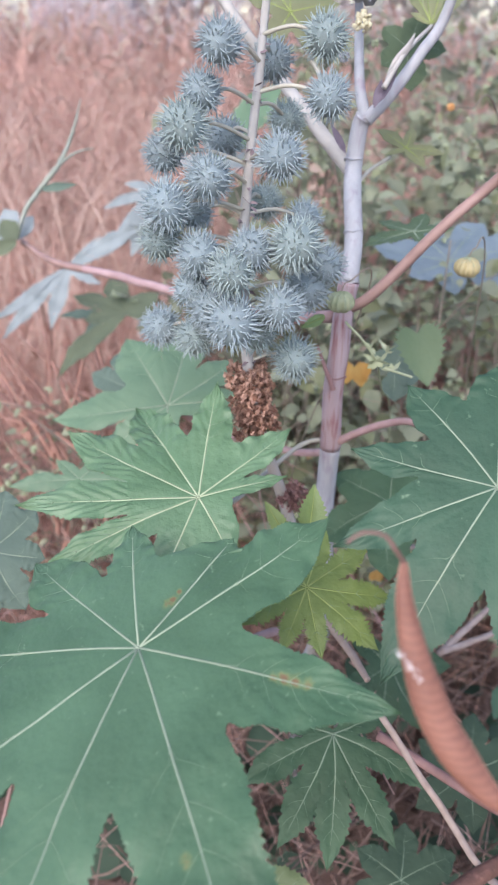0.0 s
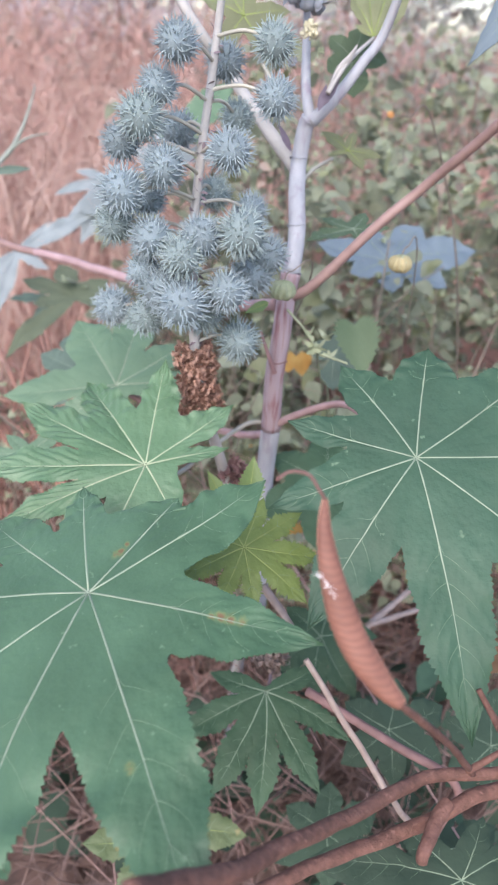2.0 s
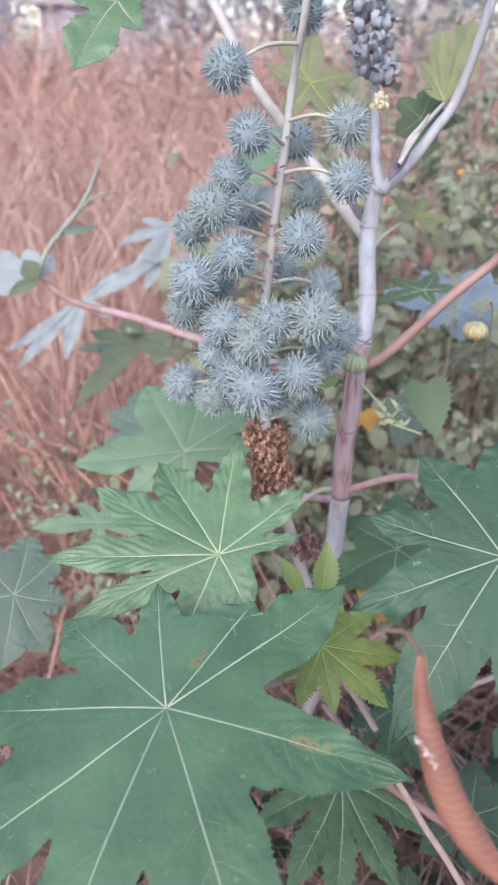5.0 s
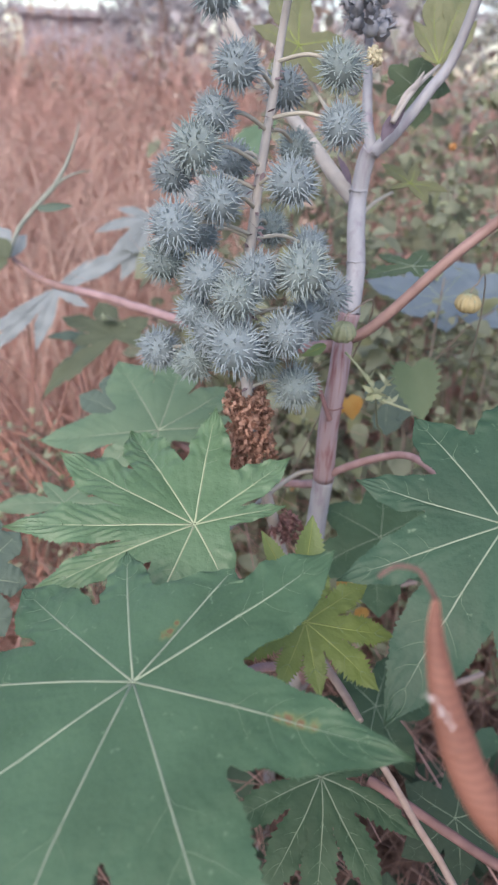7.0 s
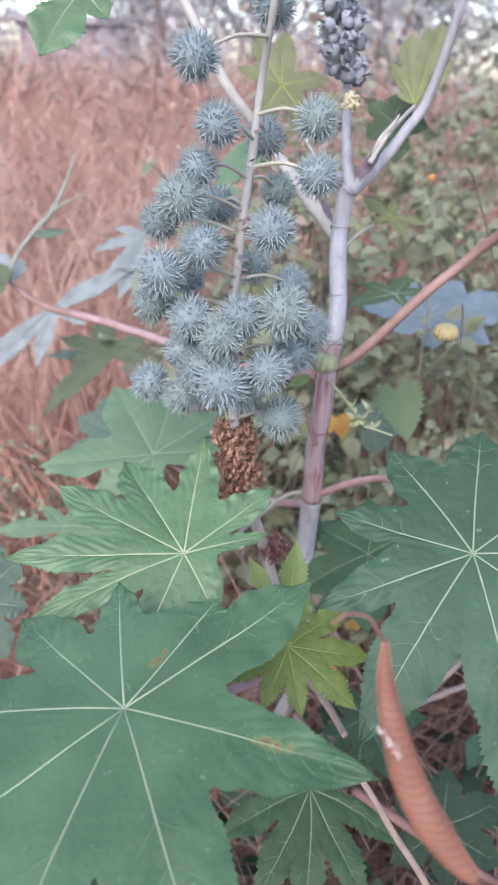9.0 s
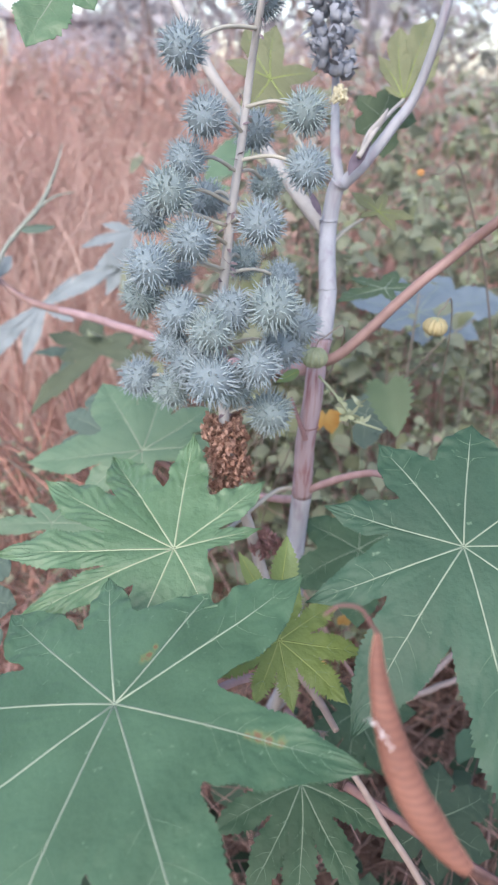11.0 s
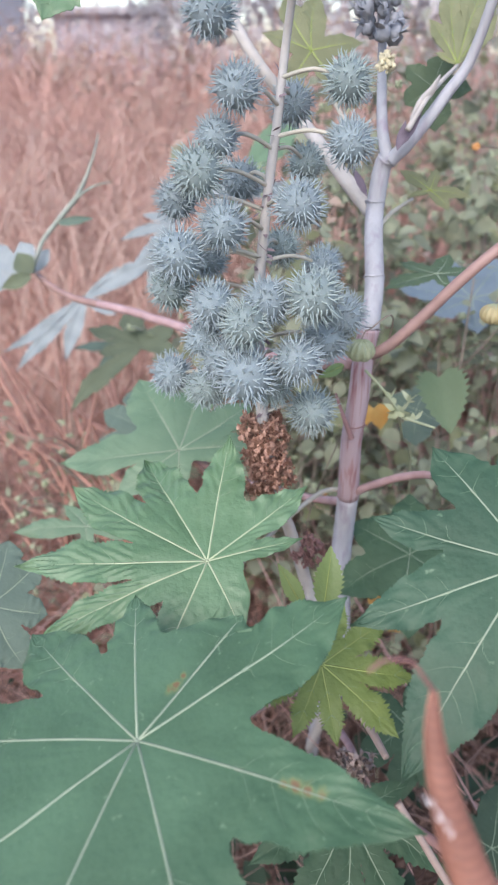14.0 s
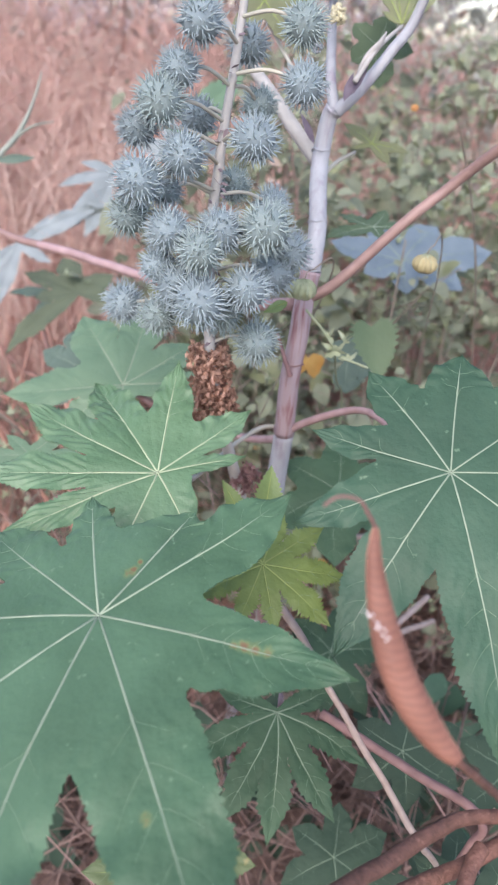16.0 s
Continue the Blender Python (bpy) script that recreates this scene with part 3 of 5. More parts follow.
# dark stipules and a folded young leaf in the fork
for a, b, w in (((0.0732, 0.4465, 0.9654), (0.083, 0.4494, 0.9824), 0.005), ((0.0713, 0.4454, 0.9634), (0.0751, 0.4485, 0.9768), 0.005), ((0.0574, 0.4496, 0.9387), (0.0494, 0.452, 0.9529), 0.0045)):
    g = Geo()
    small_leaf(g, a, Vector(b) - Vector(a), (Vector(b) - Vector(a)).length * 1.15, w, (0, -1, 0.3))
    part("stipule", g, STIPULE, castor, "dark purple withered stipule")

g = Geo()
g.tube(smooth_line([(0.0776, 0.4485, 0.9768), (0.0827, 0.4537, 0.9859), (0.0898, 0.458, 0.9934), (0.0939, 0.462, 1.0003)], 5), [0.0029 * math.sin(math.pi * (0.12 + 0.84 * k / 15)) for k in range(16)], 10, 0.45, 0.2)
part("leaf_bud", g, STALK, castor, "pale folded young leaf")

# fruiting spike
stem_piece("spike_stalk", [(0.055, 0.57, 0.32), (0.0475, 0.3699, 0.6407), (0.0269, 0.3675, 0.7266), (0.017, 0.3653, 0.7626), (0.0062, 0.359, 0.8018), (-0.0003, 0.3605, 0.8403), (-0.0027, 0.3661, 0.8741), (-0.0033, 0.3733, 0.9025), (-0.0015, 0.3783, 0.9272), (0.0011, 0.3842, 0.9535), (0.0052, 0.3902, 0.9859), (0.0083, 0.3962, 1.0142), (0.0127, 0.384, 1.0493), (0.0134, 0.3852, 1.0626)], 0.00422, 0.00158, STALK, "grey-green upright spike stalk")
g = Geo()
crumbs(g, (-0.0003, 0.3605, 0.8403), (0.0029, 0.3597, 0.807), 0.0130, 330, 0.0034)
tagged(part("dried_flower_mass", g, HUSK, castor, "crumpled brown dried flower remains"), kind="stuff")
g = Geo()
crumbs(g, (-0.0003, 0.357, 0.8084), (0.0069, 0.3583, 0.7966), 0.0136, 120, 0.0034)
tagged(part("dried_flower_mass", g, HUSK, castor, "crumpled brown dried flower remains"), kind="stuff")
g = Geo()
crumbs(g, (0.0222, 0.3627, 0.7581), (0.033, 0.3624, 0.7477), 0.00878, 52, 0.0034)
tagged(part("dried_flower_mass", g, SCAR, castor, "dark shrivelled flower remains"), kind="stuff")

kinds = [capsule_meshes(11, CAPSULE, SPINE), capsule_meshes(23, CAPSULE, SPINE), capsule_meshes(37, CAPSULE_GREEN, SPINE_GREEN)]
random.seed(5)
# centre, radius with spines, foot of its stalk on the spike
CAPSULES = [
    ((-0.0125, 0.3528, 0.997), 0.01152, (0.0055, 0.3907, 0.9883)),
    ((0.0122, 0.4146, 0.9881), 0.01224, (0.006, 0.3917, 0.993)),
    ((0.0361, 0.3805, 0.9991), 0.01212, (0.0068, 0.3932, 1)),
    ((0.038, 0.372, 0.9743), 0.01204, (0.0039, 0.3882, 0.9751)),
    ((-0.0218, 0.362, 0.9771), 0.01090, (0.0032, 0.3872, 0.9697)),
    ((-0.0301, 0.3544, 0.9638), 0.01298, (0.0011, 0.3842, 0.9535)),
    ((-0.0416, 0.3693, 0.9497), 0.01102, (0.0001, 0.3817, 0.9425)),
    ((-0.0129, 0.4058, 0.9528), 0.01198, (0.0015, 0.3847, 0.9562)),
    ((0.0209, 0.4267, 0.959), 0.01121, (0.0032, 0.3872, 0.9697)),
    ((0.0145, 0.3471, 0.9512), 0.01246, (0.0003, 0.3822, 0.9447)),
    ((-0.0188, 0.3486, 0.9419), 0.01242, (-0.0008, 0.3798, 0.9338)),
    ((0.0082, 0.4093, 0.9189), 0.01136, (-0.0016, 0.3779, 0.9252)),
    ((-0.0391, 0.3462, 0.9296), 0.01338, (-0.0019, 0.377, 0.9211)),
    ((-0.028, 0.3757, 0.9207), 0.01049, (-0.0021, 0.3766, 0.919)),
    ((-0.0448, 0.3583, 0.9106), 0.01191, (-0.0031, 0.3737, 0.9046)),
    ((-0.0245, 0.3448, 0.9072), 0.01240, (-0.0032, 0.3727, 0.9001)),
    ((0.0011, 0.3405, 0.9097), 0.01249, (-0.0033, 0.3733, 0.9025)),
    ((0.0225, 0.3378, 0.9131), 0.01422, (-0.003, 0.3741, 0.9066)),
    ((0.039, 0.3668, 0.8953), 0.01241, (-0.0031, 0.3709, 0.893)),
    ((0.0302, 0.3994, 0.9118), 0.01121, (-0.0021, 0.3766, 0.919)),
    ((-0.0084, 0.3333, 0.9014), 0.01242, (-0.0031, 0.3709, 0.893)),
    ((-0.0296, 0.3509, 0.8877), 0.01035, (-0.0029, 0.3685, 0.8836)),
    ((-0.0511, 0.3888, 0.8534), 0.01277, (-0.0017, 0.3638, 0.86)),
    ((-0.0295, 0.3622, 0.8573), 0.01199, (-0.0017, 0.3638, 0.86)),
    ((-0.0186, 0.3442, 0.8802), 0.01372, (-0.0027, 0.3661, 0.8741)),
    ((-0.0081, 0.3308, 0.877), 0.01501, (-0.0025, 0.3656, 0.8713)),
    ((0.0042, 0.3538, 0.8628), 0.01198, (-0.0017, 0.3638, 0.86)),
    ((0.0157, 0.3384, 0.8822), 0.01293, (-0.0027, 0.3661, 0.8741)),
    ((0.0311, 0.3658, 0.8836), 0.01348, (-0.0029, 0.3679, 0.8812)),
    ((0.0251, 0.3591, 0.846), 0.01363, (-0.0005, 0.3609, 0.8431)),
    ((-0.0228, 0.3497, 1.024), 0.01163, (0.0109, 0.3891, 1.0346)),
    ((0.0136, 0.4001, 1.0478), 0.01102, (0.012, 0.386, 1.0434)),
    ((0.0078, 0.3925, 1.0655), 0.01159, (0.0133, 0.3851, 1.0615)),
    ((-0.0069, 0.3976, 1.0743), 0.01159, (0.0133, 0.3851, 1.0615)),
    ((0.0327, 0.4029, 1.0654), 0.01195, (0.0133, 0.3851, 1.0615)),
]
for i, (c, r, foot) in enumerate(CAPSULES):
    body_mesh, spine_mesh = kinds[i % 3]
    body = part("capsule", body_mesh, None, castor)
    spin = Euler((random.uniform(0, 6), random.uniform(0, 6), random.uniform(0, 6)))
    body.matrix_basis = Matrix.LocRotScale(Vector(c), spin, Vector((r * 0.72,) * 3))
    sp = tagged(new("spine_cover", spine_mesh), "soft pale spines all over the capsule", kind="stuff")
    sp.parent = body
    g = Geo()
    a, b = Vector(foot), Vector(c)
    mid = a.lerp(b, 0.5) + Vector((0, 0, 0.004))
    line = smooth_line([a, mid, b], 5)
    g.tube(line, taper(len(line), 0.0011, 0.0009), 7)
    part("fruit_stalk", g, PEDICEL, castor)

g = Geo()
for c, r, foot in CAPSULES:
    for k in range(2):
        p = Vector(foot) + Vector((random.uniform(-1, 1), random.uniform(-1, 0.3), random.uniform(-1, 1))) * 0.0035
        small_leaf(g, p, (random.uniform(-1, 1), random.uniform(-1, 0.4), random.uniform(-0.6, 1)), random.uniform(0.003, 0.006), 0.0022)
tagged(part("bract_mass", g, BRACT, castor, "purplish brown withered bracts along the spike"), kind="stuff")
g = Geo()
crumbs(g, (0.045, 0.2941, 0.6589), (0.0595, 0.2907, 0.6518), 0.00894, 40, 0.0055)
tagged(part("dried_flower_mass", g, TWIG_GREY, castor, "grey shrivelled remains at the stem's foot"), kind="stuff")

# young spike with dark buds behind
for k in range(42):
    g = Geo()
    f = (k // 7) / 6 + random.uniform(-0.06, 0.06)
    at = Vector((0.0611, 0.4748, 1.0211)).lerp(Vector((0.057, 0.4938, 1.0706)), f)
    a = k * 0.9 + random.uniform(-0.3, 0.3)
    out = Vector((math.cos(a), math.sin(a), random.uniform(-0.3, 0.5)))
    at = at + out * random.uniform(0.006, 0.0115)
    r = random.uniform(0.0026, 0.0045)
    g.ball(at, r, 9, 7, (1, 1, 1.2), 0.22)
    for q in range(4):
        small_leaf(g, at + out * r * 0.4, out + Vector((random.uniform(-1, 1), random.uniform(-1, 1), random.uniform(-0.6, 1))), r * random.uniform(1.5, 2.4), r * 0.9, None, random.uniform(-0.3, 0.5))
    part("flower_bud", g, BUD, castor)
for c, m, s in (((0.0638, 0.4589, 1.0057), FLOWER, 0.0075), ((0.0552, 0.464, 0.9888), BUD, 0.004), ((0.0722, 0.4669, 0.9955), PALE_GREEN, 0.003)):
    g = Geo()
    for k in range(48):
        d = Vector((random.uniform(-1, 1), random.uniform(-1, 0.5), random.uniform(-1, 1))).normalized()
        g.ball(Vector(c) + d * s * random.uniform(0.3, 0.75), s * random.uniform(0.12, 0.24), 6, 4, (1, 1, 1), 0.3)
    tagged(part("flower_tuft", g, m, castor, "small pale yellow flower cluster" if m is FLOWER else "tuft of small green buds"), kind="stuff")

# leaves
palmate_leaf(castor, (-0.0395, 0.1822, 0.810), (-0.22, -0.13, 1), [(-21, 0.094, (0.0088, 0.0160), 0.006), (31, 0.086, 0.0168, -0.006), (54, 0.058, 0.0085, 0.000), (100, 0.067, 0.0078, 0.001), (135, 0.078, 0.0138, 0.004), (173, 0.086, 0.0150, 0.004), (-146, 0.100, 0.0165, 0.006), (-107.5, 0.128, 0.0180, 0.012), (-70, 0.130, 0.0178, 0.012)], LEAF_DARK, VEIN, sinus=0.6, fold=0.008, rows=110, across=9, tooth=0.011, quilt=0.009, vein=0.00047, sway=0.01, label='broad dark green palmate leaf with cream veins', cuts=[(6, 0.038), (-45, 0.047), (-92, 0.054), (-129, 0.057), (-171, 0.060), (150, 0.047), (117, 0.043), (87, 0.044), (46, 0.056)])
palmate_leaf(castor, (-0.0242, 0.2803, 0.808), (0, -0.4, 1), [(-178, 0.088, (0.0100, 0.0125), 0.002), (149, 0.081, 0.0128, 0.003), (119, 0.080, 0.0118, 0.016), (84, 0.071, 0.0092, -0.005), (44, 0.064, 0.0085, 0.002), (20, 0.046, 0.0042, 0.004), (-62, 0.036, 0.0085, 0.006), (-110, 0.056, 0.0092, 0.008), (-153, 0.082, 0.0078, 0.008)], LEAF_FRESH, VEIN_BRIGHT, sinus=0.42, label='fresh green palmate leaf with toothed lobes', tooth=0.016, fold=0.06, curl=0.03, quilt=0.02, vein=0.00056, sway=0.012, rows=90, across=10, cuts=[(166, 0.036), (134, 0.045), (101, 0.038), (64, 0.037), (30, 0.024), (0, 0.016), (-84, 0.028), (-133, 0.027), (-163, 0.033)])
palmate_leaf(castor, (0.0255, 0.238, 0.789), (0.05, -0.35, 1), [(-150, 0.036, 0.0062, 0.003), (155, 0.028, 0.0040, 0.000), (119, 0.026, 0.0038, 0.000), (70, 0.032, 0.0052, 0.000), (36, 0.037, 0.0060, 0.000), (-4, 0.040, 0.0066, 0.003), (-43, 0.040, 0.0068, 0.004), (-80, 0.031, 0.0050, 0.006), (-113, 0.031, 0.0050, 0.004)], LEAF_YOUNG, VEIN_YOUNG, sinus=0.42, vein=0.0005, sway=0.02, fold=0.05, label='young yellow-green palmate leaf with sharply toothed lobes', tooth=0.06, rows=54)
palmate_leaf(castor, (-0.0592, 0.4596, 0.766), (0, -0.45, 1), [(-174, 0.085, 0.0150, 0.006), (119, 0.076, 0.0198, 0.000), (81, 0.077, 0.0185, 0.000), (41, 0.066, 0.0132, 0.000), (6, 0.072, 0.0120, 0.006), (-86, 0.034, 0.0069, 0.010), (-141, 0.054, 0.0108, 0.010)], LEAF_MID, VEIN, sinus=0.6, label='pale green palmate leaf', rows=44, across=7, sway=0.02, tooth=0.02, vein=0.0006)
palmate_leaf(castor, (0.102, 0.242, 0.839), (-0.09, -0.6, 1), [(77, 0.064, 0.0125, 0.002), (119, 0.062, 0.0105, 0.002), (160, 0.062, 0.0085, 0.002), (-162, 0.072, 0.0090, 0.004), (-125.5, 0.092, 0.0140, 0.014), (-83.5, 0.121, 0.0158, 0.030), (-42, 0.110, 0.0165, 0.010), (2, 0.095, 0.0165, 0.006), (36, 0.082, 0.0155, 0.002)], LEAF_DEEP, VEIN, sinus=0.5, label='broad dark green palmate leaf with cream veins', tooth=0.014, fold=0.02, rows=90, across=8, vein=0.00045, sway=0.012, cuts=[(97, 0.044), (136, 0.034), (168, 0.032), (-150, 0.040), (-105, 0.043), (-62, 0.055), (-20, 0.05), (18, 0.055), (58, 0.050)])
# lower leaves: most have the canopy's shade in their dark colour
palmate_leaf(castor, (0.0476, 0.264, 0.6573), (0, -0.35, 1), [(-30, 0.058, 0.0075, 0.005), (-62, 0.063, 0.0095, 0.010), (-96, 0.065, 0.0104, 0.020), (-121, 0.064, 0.0102, 0.015), (-155, 0.058, 0.0098, 0.010), (160, 0.037, 0.0074, 0.000), (25, 0.038, 0.0075, 0.000)], LEAF_SHADE, VEIN_SHADE, sinus=0.4, vein=0.0005, tooth=0.03, label='palmate leaf below, its green darkened to paint in shade', rows=36)
palmate_leaf(castor, (0.1034, 0.4283, 0.7019), (0, -0.5, 1), [(-152, 0.057, 0.0143, 0.010), (149, 0.047, 0.0117, 0.000), (84, 0.050, 0.0125, 0.000), (26, 0.045, 0.0112, 0.000), (-32, 0.052, 0.0129, 0.010), (-95, 0.058, 0.0144, 0.010)], LEAF_SHADE, VEIN_SHADE, sinus=0.78, rows=30, vein=0.0004, label='green leaf with shade painted into its dark colour')
palmate_leaf(castor, (0.1034, 0.3681, 0.5976), (0, -0.4, 1), [(-146, 0.046, 0.0115, 0.010), (136, 0.037, 0.0094, 0.000), (66, 0.044, 0.0109, 0.000), (0, 0.046, 0.0114, 0.000), (-62, 0.051, 0.0128, 0.010), (-100, 0.046, 0.0114, 0.010)], LEAF_SHADE, VEIN_SHADE, sinus=0.5, rows=30, vein=0.0004, label='green leaf with shade painted into its dark colour')
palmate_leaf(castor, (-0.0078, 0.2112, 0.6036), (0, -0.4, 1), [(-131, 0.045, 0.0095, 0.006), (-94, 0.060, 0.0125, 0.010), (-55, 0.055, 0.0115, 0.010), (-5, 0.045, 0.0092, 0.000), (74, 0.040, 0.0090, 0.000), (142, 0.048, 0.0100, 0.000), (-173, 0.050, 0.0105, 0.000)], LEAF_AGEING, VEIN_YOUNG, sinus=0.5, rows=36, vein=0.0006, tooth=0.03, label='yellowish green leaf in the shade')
palmate_leaf(castor, (0.1518, 0.176, 0.6103), (0, -0.4, 1), [(173, 0.088, 0.0150, 0.004), (-154, 0.049, 0.0098, 0.004), (-69, 0.034, 0.0069, 0.004), (-11, 0.056, 0.0112, 0.000), (17, 0.065, 0.0131, 0.000), (58, 0.037, 0.0075, 0.000), (139, 0.044, 0.0089, 0.000)], LEAF_LOW_SHADE, VEIN_SHADE, sinus=0.55, rows=36, vein=0.00035, label='green leaf near the ground, darkened to paint in shade')
palmate_leaf(castor, (-0.1528, 0.3289, 0.7364), (0.1, -0.4, 1), [(54, 0.037, 0.0104, 0.000), (90, 0.043, 0.0108, 0.000), (133, 0.048, 0.0121, 0.000), (-173, 0.039, 0.0097, 0.000), (-89, 0.044, 0.0131, 0.010), (-51, 0.041, 0.0116, 0.010), (-2, 0.032, 0.0096, 0.005)], LEAF_MUTED, VEIN, sinus=0.75, rows=36, vein=0.0004, label='bluish green leaf', tooth=0.02)
palmate_leaf(castor, (-0.1202, 0.4198, 0.7272), (0, -0.5, 1), [(-176, 0.051, 0.0081, 0.004), (138, 0.025, 0.0049, 0.000), (43, 0.035, 0.0070, 0.000), (-6, 0.045, 0.0089, 0.000), (-75, 0.020, 0.0040, 0.006)], LEAF_MID, VEIN, sinus=0.5, rows=30, vein=0.0004, label='dark green leaf')
palmate_leaf(castor, (0.0281, 0.5562, 1.0132), (0.1, -0.75, 0.65), [(115, 0.044, 0.0098, 0.000), (85, 0.046, 0.0092, 0.000), (15, 0.036, 0.0079, 0.000), (-54, 0.042, 0.0083, 0.000), (-126, 0.039, 0.0078, 0.005), (163, 0.034, 0.0068, 0.000)], LEAF_THIN, VEIN_YOUNG, sinus=0.5, rows=36, vein=0.0007, label='thin light green leaf behind the spike')
palmate_leaf(castor, (0.1121, 0.5042, 1.0051), (0.1, -0.8, 0.6), [(120, 0.033, 0.0066, 0.000), (91, 0.052, 0.0103, 0.000), (70, 0.067, 0.0134, 0.000), (53, 0.043, 0.0086, 0.000), (153, 0.015, 0.0030, 0.000)], LEAF_THIN, VEIN_YOUNG, sinus=0.55, rows=30, vein=0.0006, label='yellow-green young leaf')
palmate_leaf(castor, (0.0996, 0.4811, 0.9376), (-0.2, -0.5, 0.8), [(127, 0.028, 0.0056, 0.000), (-167, 0.014, 0.0027, 0.000), (73, 0.019, 0.0038, 0.000), (-28, 0.025, 0.0051, 0.000), (-66, 0.022, 0.0044, 0.000)], LEAF_THIN, VEIN_YOUNG, sinus=0.4, rows=30, vein=0.0005, label='small yellow-green leaf')
palmate_leaf(castor, (0.1065, 0.5431, 0.9929), (0, -0.7, 0.7), [(-140, 0.024, 0.0085, 0.000), (133, 0.023, 0.0079, 0.000), (70, 0.027, 0.0095, 0.000), (-8, 0.026, 0.0092, 0.000), (-90, 0.036, 0.0126, 0.000)], LEAF_BACK, VEIN, sinus=0.8, rows=30, vein=0.0003, label='green leaf behind the fork')
palmate_leaf(castor, (-0.0783, 0.3996, 1.0518), (0.1, -0.7, 0.6), [(-113, 0.045, 0.0150, 0.000), (-53, 0.020, 0.0060, 0.000), (39, 0.027, 0.0066, 0.000), (108, 0.033, 0.0084, 0.000), (174, 0.024, 0.0060, 0.000)], LEAF_FRESH, VEIN, sinus=0.8, tooth=0.04, rows=36, vein=0.0007, label='green leaf hanging above')
palmate_leaf(castor, (0.1162, 0.5069, 0.8796), (0, -0.25, 1), [(-150, 0.044, 0.0088, 0.000), (146, 0.028, 0.0070, 0.000), (64, 0.030, 0.0059, 0.000), (11, 0.031, 0.0062, 0.000), (-76, 0.020, 0.0041, 0.000)], LEAF_BACK, VEIN, sinus=0.5, rows=36, vein=0.0006, label='toothed green leaf behind the stem', tooth=0.05)
palmate_leaf(castor, (-0.2455, 0.7522, 0.8113), (-0.1, -0.8, 0.6), [(56, 0.033, 0.0116, 0.000), (112, 0.039, 0.0135, 0.000), (153, 0.064, 0.0192, 0.000), (-176, 0.068, 0.0170, 0.000)], LEAF_BLUE, VEIN, sinus=0.6, rows=30, vein=0, label='wilted glaucous leaf with a folded blade', tooth=0.02)
palmate_leaf(castor, (-0.2556, 0.9859, 0.7163), (0.1, -0.9, 0.4), [(-145, 0.137, 0.0103, 0.000), (-132, 0.141, 0.0106, 0.000), (-106, 0.092, 0.0129, 0.000), (-27, 0.052, 0.0083, 0.000), (28, 0.129, 0.0142, 0.000), (43, 0.067, 0.0033, 0.000)], LEAF_BLUE, VEIN, sinus=0.3, rows=30, vein=0, quilt=0.004, label='glaucous blue leaf seen against dry grass', tooth=0.01)
palmate_leaf(castor, (-0.1306, 1.0479, 0.811), (0.1, -0.9, 0.4), [(174, 0.047, 0.0075, 0.000), (-158, 0.083, 0.0075, 0.000), (-129, 0.124, 0.0124, 0.000), (-112, 0.104, 0.0188, 0.000), (50, 0.028, 0.0071, 0.000)], LEAF_BLUE, VEIN, sinus=0.4, rows=30, vein=0, quilt=0.004, label='glaucous blue leaf with drooping lobes', tooth=0.01)
palmate_leaf(castor, (0.1972, 0.387, 1.0712), (-0.1, -0.5, 0.85), [(-139, 0.095, 0.0161, 0.045), (-164, 0.068, 0.0115, 0.030), (-96, 0.087, 0.0174, 0.040), (-19, 0.066, 0.0131, 0.020), (58, 0.103, 0.0206, 0.000), (93, 0.115, 0.0231, 0.000)], LEAF_SKY, VEIN, sinus=0.35, rows=36, vein=0.0006, label='bluish leaf with long arching lobes')
palmate_leaf(castor, (0.2058, 0.7213, 0.7991), (0, -0.5, 0.8), [(165, 0.080, 0.0191, 0.000), (-155, 0.049, 0.0147, 0.000), (-90, 0.045, 0.0145, 0.000), (-31, 0.070, 0.0211, 0.000), (11, 0.103, 0.0288, 0.000), (49, 0.067, 0.0200, 0.000), (121, 0.060, 0.0168, 0.000)], LEAF_SKY, VEIN, sinus=0.6, rows=30, vein=0.0006, label='glaucous blue leaf behind the weeds')
palmate_leaf(castor, (-0.1481, 0.811, 0.7118), (0, -0.6, 1), [(-129, 0.115, 0.0150, 0.010), (160, 0.070, 0.0130, 0.000), (115, 0.058, 0.0160, 0.000), (40, 0.050, 0.0130, 0.000), (-11, 0.048, 0.0120, 0.000), (-165, 0.050, 0.0090, 0.000)], LEAF_DULL, VEIN, sinus=0.6, rows=30, vein=0, label='shaded dark leaf behind the red petiole')
palmate_leaf(castor, (-0.1803, 0.8582, 0.694), (0, -0.6, 1), [(-174, 0.061, 0.0097, 0.000), (-125, 0.048, 0.0068, 0.000), (69, 0.016, 0.0032, 0.000)], LEAF_MUTED, VEIN, sinus=0.4, rows=30, vein=0, label='dull green leaf behind the red petiole')
palmate_leaf(castor, (-0.1098, 0.5864, 0.7177), (0.1, -0.5, 1), [(-130, 0.053, 0.0184, 0.010), (156, 0.040, 0.0140, 0.000), (100, 0.049, 0.0173, 0.000), (46, 0.046, 0.0139, 0.000), (-42, 0.041, 0.0122, 0.010)], LEAF_MUTED, VEIN, sinus=0.7, rows=30, vein=0.0003, label='greyish green leaf beyond the red petiole')
